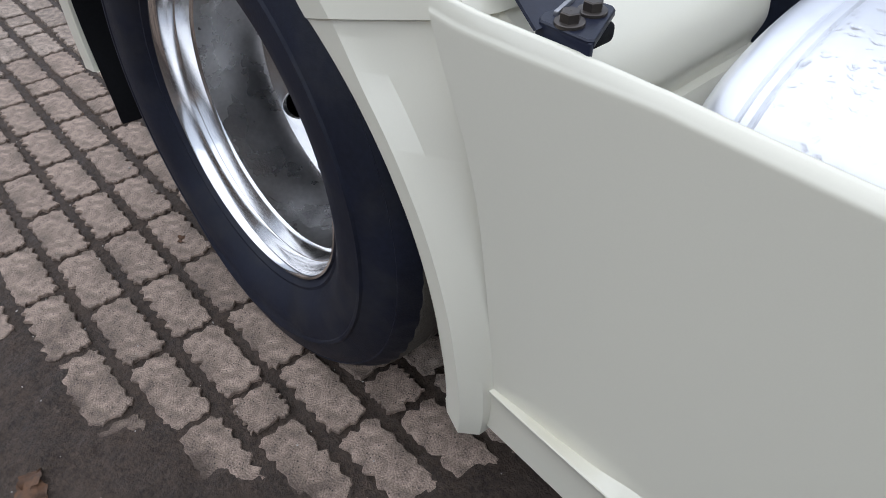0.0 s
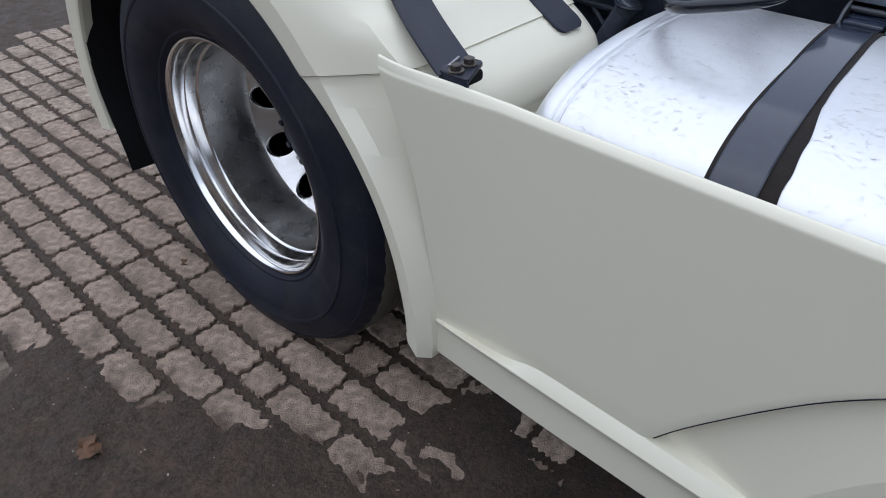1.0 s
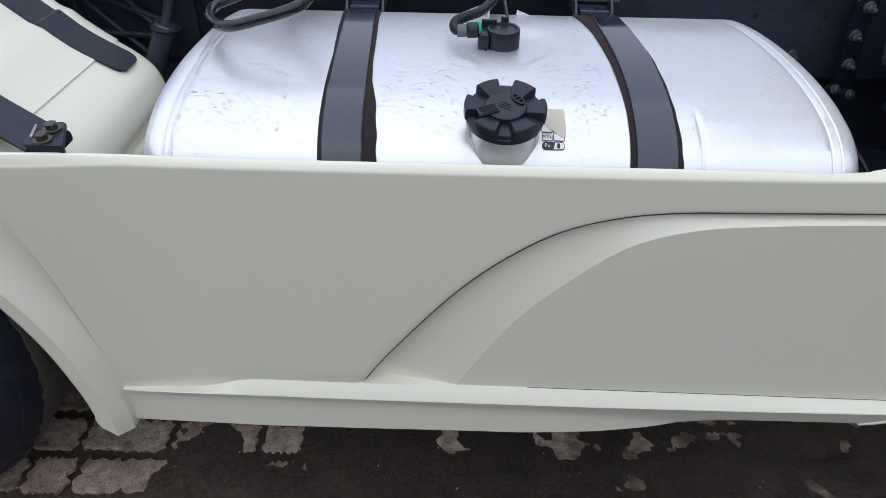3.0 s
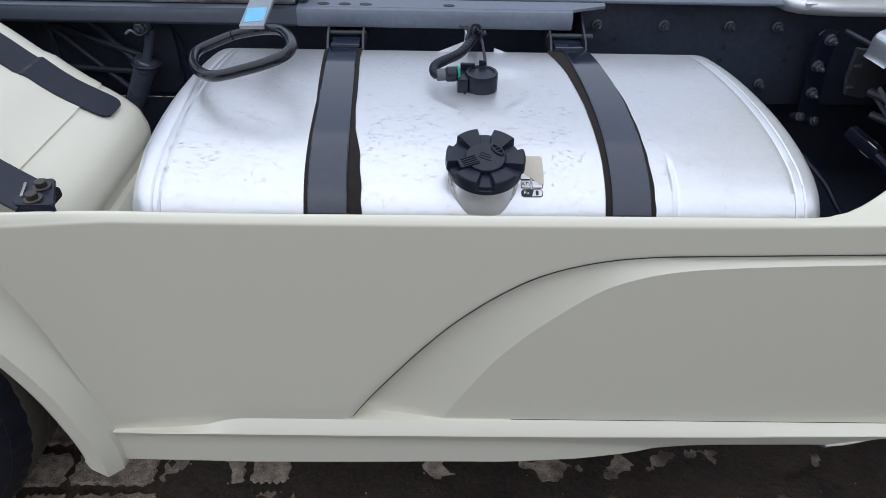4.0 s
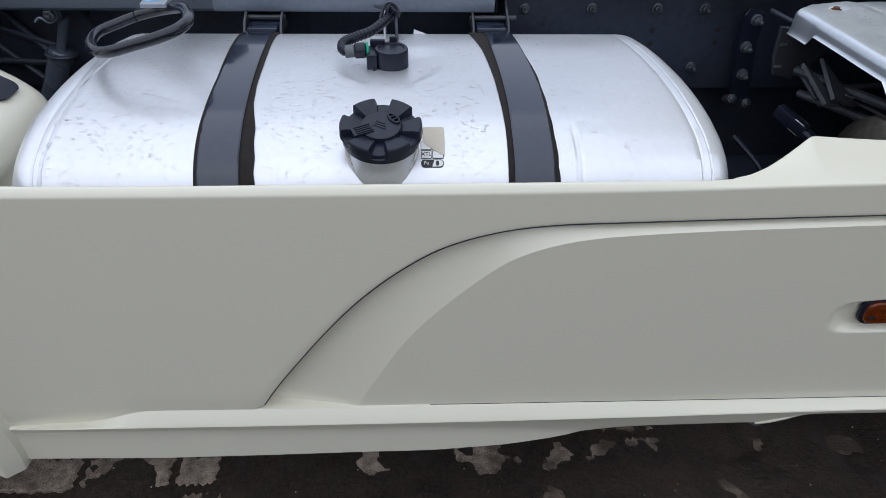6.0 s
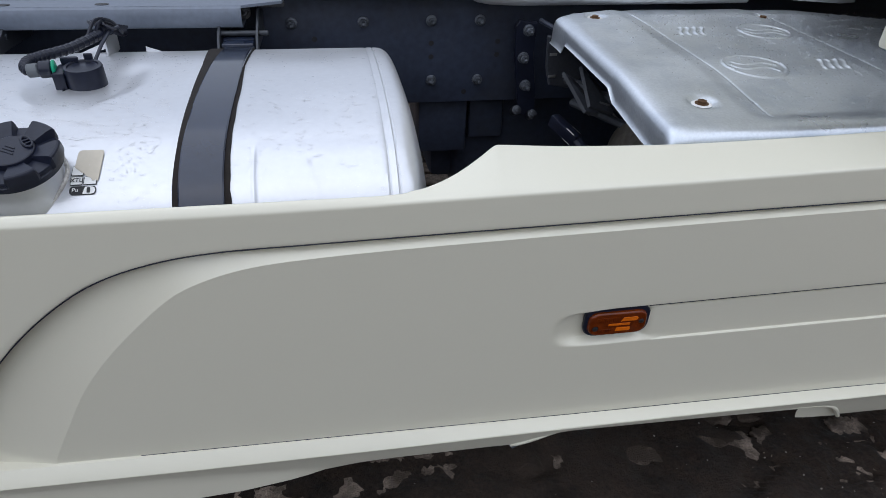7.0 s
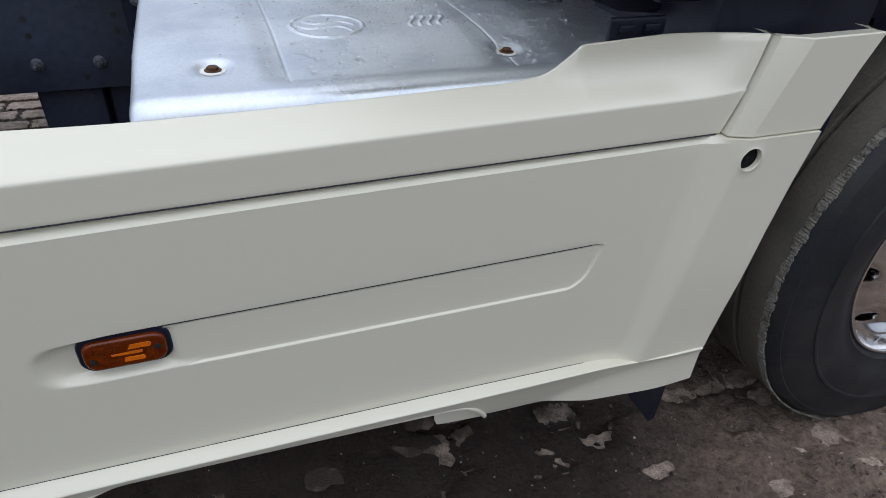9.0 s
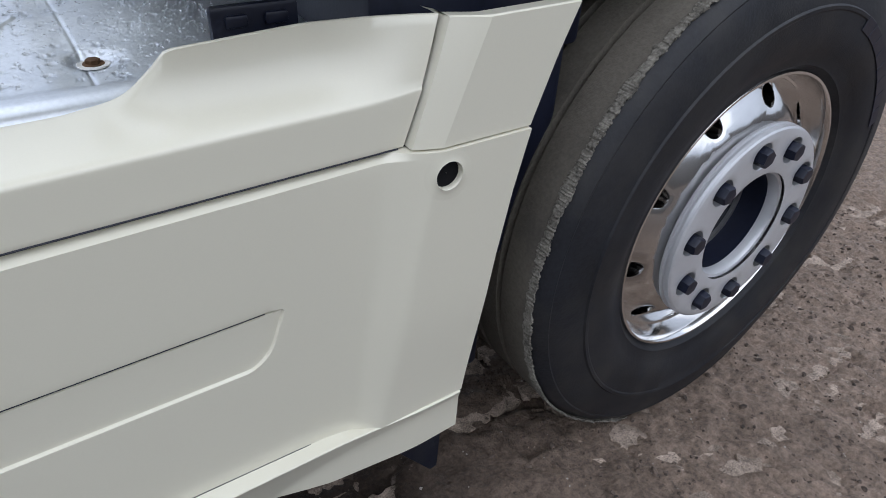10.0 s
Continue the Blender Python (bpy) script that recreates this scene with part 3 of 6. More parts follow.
def lower_panel():
    rows = []
    for x in steps((0.004, 0.5, 0.011), (0.5, 0.97, 0.02), (0.97, 1.17, 0.006), (1.17, 1.70, 0.02), (1.70, 1.785, 0.006), (1.785, 1.805, 0.0009), (1.805, 1.87, 0.006), (1.87, 2.02, 0.010), (2.02, 2.12, 0.005), (2.12, 2.19, 0.0125)):
        lo = interp(x, BAND) - 0.001
        za = interp(x, ARC) - 0.0015
        z2 = max(lo + 0.002, min(za - 0.002, interp(x, ARC2)))
        w = smooth((x - 0.55) / 0.35)
        p0 = (1 - w) * (lo + (z2 - lo) * 0.4) + w * (0.5665 + 0.002 * (x - 1.16) / 0.63)
        p1 = (1 - w) * (lo + (z2 - lo) * 0.6) + w * (0.646 + 0.0085 * (x - 1.16) / 0.63)
        g = min(0.005, (p1 - p0) / 4)
        t = min(0.0012, (za - z2) / 6)
        knots = [(lo, p0 - g * 0.5, 7), (p0 - g * 0.5, p0 + g, 10), (p0 + g, p1 - g * 1.3, 20), (p1 - g * 1.3, p1 + g * 0.5, 16), (p1 + g * 0.5, z2 - t, 12), (z2 - t, z2 + t, 2), (z2 + t, za, 8)]
        zs = []
        for a, b, n in knots:
            zs += [a + (b - a) * k / n for k in range(n)]
        zs.append(za)
        out = []
        for z in zs:
            px = x
            if 1.70 < x < 1.87:
                # columns lean with the tray's slanting end
                px = x + (tray_end(z) - 1.80) * interp(x, ((1.70, 0), (1.78, 1), (1.81, 1), (1.87, 0)))
            if x > 1.87:
                px = 1.87 + (x - 1.87) / 0.32 * (interp(z, FRONT) - 1.87)
            out.append((px, lower_y(px, z), z))
        rows.append([(out[0][0], out[0][1] + 0.02, out[0][2])] + out + [(out[-1][0], out[-1][1] + 0.02, out[-1][2] + 0.001)])
    # the front edge turns in
    rows.append([(px - 0.002, py + 0.03, pz) for px, py, pz in rows[-1]])
    V, F = grid(rows)
    hx, hz = HOLE
    F = [f for f in F if (Vector((sum(V[i][0] for i in f) / 4 - hx, sum(V[i][2] for i in f) / 4 - hz))).length > 0.0225]
    link("lower_panel", V, F, CREAM, skirt, sharp=28)
    ring = []
    for r, dy in ((0.034, 0.0), (0.029, -0.0004), (0.0205, -0.0006), (0.0197, -0.0012), (0.0190, -0.0004), (0.0186, 0.004), (0.0184, 0.03)):
        ring.append([(hx + r * math.cos(w), lower_y(hx + r * math.cos(w), hz + r * math.sin(w)) + dy - 0.0002, hz + r * math.sin(w)) for w in (2 * math.pi * j / 40 for j in range(40))])
    rv, rf = grid(ring, wrap_v=True)
    link("access_hole_rim", rv, rf, CREAM, skirt, sharp=50)
    link("access_hole_plug", *move(lathe([(0.0187, 0), (0.0005, 0)], 24), axis_frame((hx, lower_y(hx, hz) + 0.0075, hz), (0, -1, 0))), MATTE, skirt)
    # thin dark seal along the joint below the upper panel
    seam = [(x, 0.0016 + flare(x, 0.6), interp(x, ARC) + 0.0006) for x in steps((0.002, 0.5, 0.012), (0.5, 1.985, 0.05))]
    link("panel_seal", *tube([Vector(p) for p in seam], 0.0012, 6), BLACK, skirt, "thin dark joint seal")

    # black tube draws the line of shade under the tray's upper edge
    seam = [(x, lower_y(x, tray_rim(x)[1] + 0.0008) + 0.0010, tray_rim(x)[1] - 0.0004) for x in steps((1.15, 1.80, 0.02))]
    link("tray_edge_shade", *tube([Vector(p) for p in seam], 0.0011, 6), BLACK, skirt, "thin dark joint above the tray")


upper_panel()
lower_panel()
link("sill_joint", *tube([Vector((x, lower_y(x, interp(x, BAND) + 0.001) - 0.0001, interp(x, BAND) + 0.0010)) for x in steps((0.30, 1.84, 0.03))], 0.0008, 6), BLACK, skirt, "thin dark joint above the sill")

SILL_Z = ((-0.452, 0.310), (-0.2, 0.297), (0.3, 0.289), (0.45, 0.294), (0.55, 0.308), (0.60, 0.322), (0.65, 0.333), (0.70, 0.338), (0.90, 0.337), (0.94, 0.335), (0.985, 0.353), (1.03, 0.366), (1.06, 0.368), (1.3, 0.362), (1.55, 0.354), (1.59, 0.350), (1.615, 0.338), (1.63, 0.315), (1.645, 0.301), (1.66, 0.299), (1.758, 0.2955), (1.80, 0.287), (1.866, 0.273), (1.977, 0.277), (2.11, 0.286))
SILL_EDGE = ((-0.456, 0.401), (-0.394, 0.398), (-0.124, 0.392), (0.0, 0.389), (0.41, 0.382), (0.71, 0.380), (1.07, 0.380), (1.39, 0.378), (1.63, 0.374), (1.88, 0.373), (2.1, 0.373))
DROP = ((-0.46, 0.014), (0.0, 0.020), (0.17, 0.026), (0.31, 0.027), (0.40, 0.034), (0.457, 0.040), (0.55, 0.050), (0.60, 0.058), (0.64, 0.2), (1.75, 0.2), (1.77, 0.078), (1.826, 0.0575), (1.906, 0.036), (2.012, 0.016), (2.117, 0.015))


def sill():
    rows = []
    for x in steps((-0.452, -0.2, 0.01), (-0.2, -0.002, 0.03), (-0.002, 0.002, 0.004), (0.002, 0.2, 0.015), (0.2, 0.9, 0.03), (0.9, 1.08, 0.01), (1.08, 1.55, 0.04), (1.55, 1.68, 0.005), (1.68, 2.092, 0.012)):
        b, lo = interp(x, BAND), interp(x, SILL_Z)
        edge = interp(x, SILL_EDGE)
        yo = -0.018 - 0.008 * smooth((x - 1.86) / 0.18)
        yi = max(flare(x, 0.4) + 0.0005, yo + 0.0006)
        deep = yi + 0.0004 if x < 0 else max(yi + 0.0004, lower_y(x, b + 0.001) + 0.002)
        # undercut below the edge, then an upright face below the crease
        bend = max(lo + 0.003, edge - interp(x, DROP))
        yb = yo + 0.3 * (edge - bend)
        col = [(x, deep + 0.02, b + 0.002), (x, deep, b + 0.0015), (x, yi, b), (x, yi + (yo - yi) * 0.93, b + (edge - b) * 0.93 + 0.0002), (x, yo, edge - 0.0012), (x, yo + 0.0008, edge - 0.0028)]
        for k in range(1, 5):
            z = edge - 0.0028 + (bend - edge + 0.0028) * k / 4
            col.append((x, yo + 0.3 * (edge - z), z))
        for k in range(1, 4):
            col.append((x, yb + 0.0004 * k, bend + (lo - bend) * k / 3))
        col += [(x, yb + 0.005, lo - 0.002), (x, yb + 0.026, lo)]
        rows.append(col)
    rows.append([(px - 0.001, py + 0.03, pz) for px, py, pz in rows[-1]])
    V, F = grid(rows)
    link("sill", V, [f[::-1] for f in F], CREAM, skirt, sharp=22)
    # the folded lip along the cut-out under the sill, and its two grey inner flaps
    lip = [(0.94, 0.331, 0.0), (0.965, 0.338, -0.003), (0.99, 0.350, -0.006), (1.015, 0.3595, -0.006), (1.04, 0.3645, -0.006), (1.1, 0.3640, -0.006), (1.3, 0.359, -0.006), (1.5, 0.3525, -0.006), (1.57, 0.349, -0.006), (1.60, 0.344, -0.006), (1.620, 0.331, -0.005), (1.634, 0.314, -0.002), (1.643, 0.300, 0.001)]
    line = smooth_line([(x, y, z) for x, z, y in lip], 5)
    link("cutout_lip", *tube(line, 0.0046, 8), CREAM, skirt)
    flapA = [[(x, 0.05 * v, z - 0.004 - 0.035 * v * (1 if x < 1.16 else 0.3)) for v in (0, 0.5, 1)] for x, z in ((0.945, 0.321), (0.985, 0.345), (1.03, 0.362), (1.08, 0.364), (1.15, 0.363), (1.17, 0.363))]
    link("inner_flap", *grid(flapA), GREY, skirt)
    low = ((1.545, 0.318), (1.551, 0.298), (1.575, 0.2935), (1.61, 0.2905), (1.649, 0.287))
    high = ((1.545, 0.352), (1.575, 0.350), (1.60, 0.345), (1.625, 0.334), (1.649, 0.316))
    flapB = []
    for k in range(15):
        x = 1.545 + 0.104 * k / 14
        za, zb = interp(x, high), interp(x, low)
        flapB.append([(x, 0.002 + 0.15 * (0.352 - z), z) for z in (za + (zb - za) * v / 4 for v in range(5))])
    link("inner_flap", *grid(flapB), CREAM, skirt)



sill()

# --- side marker lamp, sitting in its scoop
lamp = empty("side_marker_lamp", (1.095, 0.004, 0.615), truck)
tilt = Matrix.Translation((1.099, 0.011, 0.6135)) @ Matrix(((0.94, 0, 0, 0), (0, 0, -1, 0), (0, 0.90, 0, 0), (0, 0, 0, 1)))
link("lamp_base", *plate(rounded(0.123, 0.067, 0.022), 0.0075, tilt @ Matrix.Translation((0, 0.002, 0)), 0.002), BLACK, lamp, "black lamp gasket")
lens = [[(x * (1 - 0.10 * k * k), z * (1 - 0.16 * k * k), 0.0070 + 0.0065 * math.sin(k * math.pi / 2)) for x, z in rounded(0.110, 0.053, 0.018)] for k in (0, 0.3, 0.6, 0.85, 1)]
lv, lf = grid(lens, wrap_v=True)
lf.append(tuple(range(len(lv) - len(lens[0]), len(lv))))
link("lens", *move((lv, lf), tilt), AMBER_D, lamp, "amber ribbed lens")
teeth = [(0.0020 * k, 0.0006 * (k % 2)) for k in range(13)]
upper = [(0.0040 + x * 1.2, 0.0058 + z) for x, z in teeth] + [(0.0345, 0.0080), (0.0360, 0.0120), (0.0330, 0.0150), (0.0080, 0.0150)]
lower = [(-0.0040, -0.0165), (0.0230, -0.0165), (0.0250, -0.0130), (0.0230, -0.0085), (-0.0020, -0.0080)]
# brighter plates hold the glint of the lens prisms in their colour
for outline in (upper, lower):
    link("reflector", *move(plate(outline, 0.0010, Matrix.Translation((0, 0, 0.0130)), 0.0003), tilt), AMBER, lamp, "bright amber reflector patch")
link("bulb_bar", *move(plate([(-0.0185, -0.0022), (0.0215, -0.0030), (0.0225, 0.0012), (0.0200, 0.0020), (-0.0185, 0.0012)], 0.0013, Matrix.Translation((0, 0, 0.0130)), 0.0004), tilt), AMBER, lamp, "bright amber bulb bar")
for k in range(11):
    link("lens_rib", *move(box(-0.0400 + k * 0.0036, -0.0386 + k * 0.0036, 0.0055, 0.0165, 0.0130, 0.0145, 0.0004, 1), tilt), AMBER_D, lamp)
for k in range(13):
    link("lens_rib", *move(box(-0.0500 + k * 0.0034, -0.0487 + k * 0.0034, -0.0165, -0.0105, 0.0130, 0.0144, 0.0004, 1), tilt), AMBER_D, lamp)
for sx, sy in ((-0.0425, -0.0075), (0.0425, 0.0035)):
    link("screw", *move(hexbolt(0.0050, 0.003, 1.4), tilt @ Matrix.Translation((sx, sy, 0.0126))), INK, lamp)

# --- front wheel-arch panel above the seam
def arch_panel():
    rows = []
    for k in range(19):
        u = k / 18
        col = []
        zt = 0.974 + 0.004 * u
        for j in range(15):
            z = 0.8295 + (zt - 0.8295) * j / 14
            a, b = interp(z, UPFRONT) + 0.005, interp(z, FRONT)
            left, right = ridge_lines(z)
            # columns follow the two creases
            x = interp(u, ((0, a), (4 / 18, max(left, a + 0.004)), (9 / 18, max(right, a + 0.012)), (1, b)))
            col.append((x, ridge(x, z), z))
        x, y, z = col[-1]
        col = [(col[0][0], col[0][1] + 0.02, col[0][2])] + col + [(x, y + 0.003, z + 0.0015), (x, y + 0.03, z - 0.002)]
        rows.append(col)
    rows = [[(x, y + 0.03, z) for x, y, z in rows[0]]] + rows + [[(x, y + 0.03, z) for x, y, z in rows[-1]]]
    V, F = grid(rows)
    link("wheel_arch_panel", V, F, CREAM, truck, "cream panel ahead of the skirt", sharp=17)


arch_panel()

# --- rear wheel fender
HUB_R = Vector((-1.105, 0.0, 0.477))
R_IN = ((-16, 0.626), (-12, 0.619), (-2, 0.595), (3, 0.586), (10, 0.573), (17.4, 0.560), (22, 0.551), (30.5, 0.534), (43, 0.508), (53, 0.512), (62, 0.515), (90, 0.520), (115, 0.535), (150, 0.600), (180, 0.628), (205, 0.632))
R_OUT = ((-16, 0.706), (2, 0.708), (14, 0.712), (20.3, 0.717), (20.9, 0.712), (21.5, 0.707), (22.6, 0.719), (24, 0.732), (26, 0.739), (28, 0.740), (31, 0.728), (34, 0.712), (37, 0.700), (42, 0.690), (60, 0.676), (205, 0.668))
FYOUT = ((-16, -0.044), (0, -0.048), (20, -0.050), (205, -0.05))


R_SOFT = eased(R_OUT)
R_PLAIN = eased(tuple(p for p in R_OUT if not 20 < p[0] < 24))


def fender_section(a):
    ri, ro, y0 = interp(a, R_IN), interp(a, R_PLAIN), interp(a, FYOUT)
    fold = interp(a, R_SOFT) - ro
    w = smooth((a - 30) / 15)
    mid = ri + 0.035 + 0.02 * w
    pts = [(ri + 0.004, y0 + 0.035), (ri, y0 + 0.010), (ri + 0.002, y0 + 0.002), (ri + 0.008, y0 - 0.001), (mid, y0 - 0.003)]
    k = 1 - w
    d = 0.018 * (1 - smooth((a - 12) / 14))
    pts += [(mid + (0.022 if k > 0.5 else 0.03), y0 + 0.008 + 0.012 * k), (mid + (ro - mid) * 0.55, y0 + 0.022 + 0.026 * k + d * 0.7), (mid + (ro - mid) * 0.8, y0 + 0.040 + 0.02 * k + d)]
    pts += [(ro - 0.014, y0 + 0.052 + 0.01 * k + d), (ro - 0.008, y0 + 0.068 + 0.01 * k + d), (ro - 0.003, y0 + 0.085 + d), (ro, y0 + 0.11 + d)]
    pts += [(ro + fold * min(1.0, k / 2) + 0.004 * math.sin(math.pi * k / 8), y0 + d + 0.11 + (0.455 - y0 - d - 0.11) * k / 8) for k in range(1, 8)]
    ro += fold
    pts += [(ro - 0.001, 0.445), (ro - 0.005, 0.463), (ro - 0.013, 0.479), (ro - 0.025, 0.492), (ro - 0.042, 0.501), (ro - 0.065, 0.505), (ro - 0.10, 0.506)]
    return pts


SEAM = ((0.50, 43.2), (0.512, 42.8), (0.60, 37.9), (0.64, 35.9), (0.67, 34.5), (0.70, 33.7), (0.712, 33.6))


def fender_piece(name, a0, a1, parent, lo_seam=False, hi_seam=False, swell=0.0):
    """A stretch of the fender from angle a0 to a1; the joint between the two pieces follows SEAM across the section."""
    n = 90 if hi_seam else 86
    rows = []
    m = len(fender_section(0))
    for i in range(n + 1):
        row = []
        for j in range(m):
            s0, s1 = a0, a1
            if lo_seam:
                s0 = (interp(fender_section(38)[j][0], SEAM) if j < 11 else 33.8) + a0
            if hi_seam:
                s1 = (interp(fender_section(38)[j][0], SEAM) if j < 11 else 33.8) + a1
            if not lo_seam:
                r0, y0 = fender_section(a0)[j]
                v = min(1.0, (r0 - interp(a0, R_IN)) / 0.085)
                s0 += 3.0 * max(0.0, (abs(2 * v - 1) - 0.4) / 0.6) ** 2
            a = s0 + (s1 - s0) * i / n
            r, y = fender_section(a)[j]
            r += swell
            y -= swell * (1 if j < 11 else 0)
            row.append((HUB_R.x + r * math.cos(radians(a)), y, HUB_R.z + r * math.sin(radians(a))))
        rows.append(row)
    # rolled rims at both ends
    c = HUB_R
    def inward(row, k):
        return [(x + (c.x - x) * k, y + (0.004 if y < 0.1 else 0), z + (c.z - z) * k) for x, y, z in row]
    rows = [inward(rows[0], 0.010)] + rows + [inward(rows[-1], 0.02)]
    V, F = grid(rows)
    return link(name, V, [f[::-1] for f in F], CREAM, parent, sharp=21)


fender = empty("rear_fender", (-1.1, 0.2, 0.31), truck)
fender_piece("fender_front_piece", -15.5, 0.6, fender, hi_seam=True)
fender_piece("fender_top_piece", 0.0, 190, fender, lo_seam=True, swell=0.0035)


def fender_strap(y0, y1, a0, a1, radius, round0, round1, drift):
    rows = []
    for i in range(91):
        a = a0 + (a1 - a0) * i / 90
        e = 1.0
        if round0:
            e = min(e, math.sqrt(max(0.0, 1 - (1 - min(1, (a - a0) / round0)) ** 2)))
        if round1:
            e = min(e, math.sqrt(max(0.0, 1 - (1 - min(1, (a1 - a) / round1)) ** 2)))
        e = 0.62 + 0.38 * e
        r = radius(a)
        ym, h = (y0 + y1) / 2 + interp(a, drift), (y1 - y0) / 2 * e
        row = []
        for y, up in ((ym - h, 0.0), (ym - h, 0.0035), (ym - h + 0.002, 0.0055), (ym, 0.006), (ym + h - 0.002, 0.0055), (ym + h, 0.0035), (ym + h, 0.0)):
            rr = r + up
            row.append((HUB_R.x + rr * math.cos(radians(a)), y, HUB_R.z + rr * math.sin(radians(a))))
        rows.append(row)
    V, F = grid(rows)
    F.append(tuple(range(7)))
    F.append(tuple(reversed(range(len(V) - 7, len(V)))))
    link("fender_strap", V, [f[::-1] for f in F], BLACK, fender, "black rubber strap", sharp=40)


fender_strap(0.050, 0.127, 32.0, 44.6, lambda a: 0.6915 + 0.0865 * max(0.0, (46 - a) / 14) ** 1.6, 0, 1.8, ((32, -0.056), (43, 0.0)))
fender_strap(0.346, 0.424, 30.2, 74.0, lambda a: interp(a, R_SOFT) + 0.0045, 1.6, 0, ((30.2, 0.012), (37, 0.0)))

# bracket with two bolts that ties the fender to the top of the skirt
bracket = empty("fender_bracket", (-0.42, 0.03, 0.885), truck)
BRACKET = [(-0.444, 0.004), (-0.440, 0.0), (-0.391, 0.0), (-0.387, 0.004), (-0.413, 0.066), (-0.418, 0.070), (-0.462, 0.066), (-0.467, 0.060)]
link("bracket_plate", *join(plate(BRACKET, 0.006, Matrix.Translation((0, 0, 0.885)), 0.0015), box(-0.444, -0.387, -0.0005, 0.0055, 0.835, 0.889, 0.0025)), BLACK, bracket, "bent black bracket plate")
link("rubber_block", *box(-0.440, -0.404, 0.022, 0.060, 0.866, 0.8848, 0.006, 3), MATTE, bracket, "black rubber block")
link("strap_clip", *move(box(-0.0022, 0.0022, -0.019, 0.019, 0, 0.005, 0.001), Matrix.Translation((-0.4425, 0.034, 0.890)) @ Matrix.Rotation(0.30, 4, "Z")), STEEL, bracket)
for p in ((-0.419, 0.012, 0.891), (-0.421, 0.044, 0.891)):
    link("bolt", *move(hexbolt(0.0088, 0.0115, 1.45), axis_frame(p, (0, -0.05, 1))), BRONZE, bracket)

bracket.location += Vector((-0.005, 0.0, 0.006))

# mud flap behind the rear wheel
flap_rows = []
for i in range(15):
    z = 0.80 - i * (0.80 - 0.238) / 14
    xx = -1.105 - math.sqrt(max(0.01, 0.612 ** 2 - max(0.0, z - 0.50) ** 2)) + (0.04 * smooth((0.50 - z) / 0.26))
    flap_rows.append([(xx + 0.006 * math.sin(j * 1.3), -0.046 + j * 0.066, z + (0.008 * random.random() if i == 14 else 0)) for j in range(10)])
fa = grid(flap_rows)
fb = ([(x - 0.008, y, z) for x, y, z in fa[0]], [f[::-1] for f in fa[1]])
link("mud_flap", *join(fa, fb), MATTE, truck, "black rubber mud flap with a frayed lower edge")

# --- wheels
def flatten(V, bulge_side):
    """Presses the tyre flat where it stands on the ground."""
    out = []
    for x, y, z in V:
        zz = z
        if z < 0.004:
            zz = 0.002 + 0.02 * (z - 0.004)
        b = smooth((0.16 - z) / 0.15)
        out.append((x, y - bulge_side * 0.012 * b * smooth((0.06 - abs(y - bulge_side * -0.03)) / 0.06), zz))
    return out


def wheel_space(x, y, z, yaw=0.0):
    """Local z is the axle and points outwards."""
    return Matrix.Translation((x, y, z)) @ Matrix.Rotation(yaw, 4, "Z") @ Matrix(((1, 0, 0, 0), (0, 0, -1, 0), (0, 1, 0, 0), (0, 0, 0, 1)))


def tyre_mesh(R, width, bulge, rim_r, notch=None, n=180, groove=()):
    """height 0 is the rim's outer lip; the sidewall bulges past it by bulge."""
    prof = [(rim_r - 0.004, -0.012), (rim_r + 0.003, 0.002), (rim_r + 0.012, 0.012), (rim_r + 0.014, 0.0145), (rim_r + 0.020, 0.0145),
            (rim_r + 0.040, bulge * 0.70), (rim_r + 0.062, bulge * 0.93), (rim_r + 0.085, bulge), (rim_r + 0.110, bulge * 0.98),
            (rim_r + 0.1125, bulge * 0.98 + 0.002), (rim_r + 0.118, bulge * 0.98 + 0.002), (rim_r + 0.1205, bulge * 0.93),
            (R - 0.046, bulge * 0.70), (R - 0.030, bulge * 0.45), (R - 0.027, bulge * 0.47), (R - 0.022, bulge * 0.36), (R - 0.012, bulge * 0.10), (R - 0.004, -0.008)]
    side = len(prof)
    h = -0.014
    prof.append((R - 0.001, h))
    for g in groove:
        prof += [(R, -g + 0.007), (R - 0.012, -g + 0.0045), (R - 0.012, -g - 0.0045), (R, -g - 0.007)]
    prof += [(R, -width + 0.03), (R - 0.004, -width + 0.02), (R - 0.03, -width + 0.002), (R - 0.10, -width - 0.02), (rim_r + 0.02, -width + 0.02), (rim_r - 0.006, -width + 0.03)]

    def wob(r, hh, a, i):
        rr = r
        if notch and -0.03 < hh < 0.012 and r > R - 0.03 and (i % 3 == 0):
            rr = r - 0.0032
        return (rr * math.cos(a), rr * math.sin(a), hh)
    V, F = lathe(prof, n, wobble=wob)
    m = len(prof)
    tread = [f for f in F if min(i % m for i in f) >= side - 1 and max(i % m for i in f) <= m - 4]
    side_f = [f for f in F if f not in set(tread)]
    return V, side_f, tread


def add_tyre(parent, M, R, width, bulge, rim_r, notch, groove, tread_mat, label, side_mat=None):
    V, Fs, Ft = tyre_mesh(R, width, bulge, rim_r, notch, 176, groove)
    V = flatten([tuple(M @ Vector(p)) for p in V], 1)
    me = bpy.data.meshes.new("tyre")
    me.from_pydata(V, [], Fs + Ft)
    me.materials.append(side_mat or RUBBER)
    me.materials.append(tread_mat)
    me.shade_smooth()
    me.set_sharp_from_angle(angle=radians(38))
    idx = [0] * len(Fs) + [1] * len(Ft)
    me.polygons.foreach_set("material_index", idx)
    ob = new("tyre", me)
    attach(ob, parent)
    return tagged(ob, label)


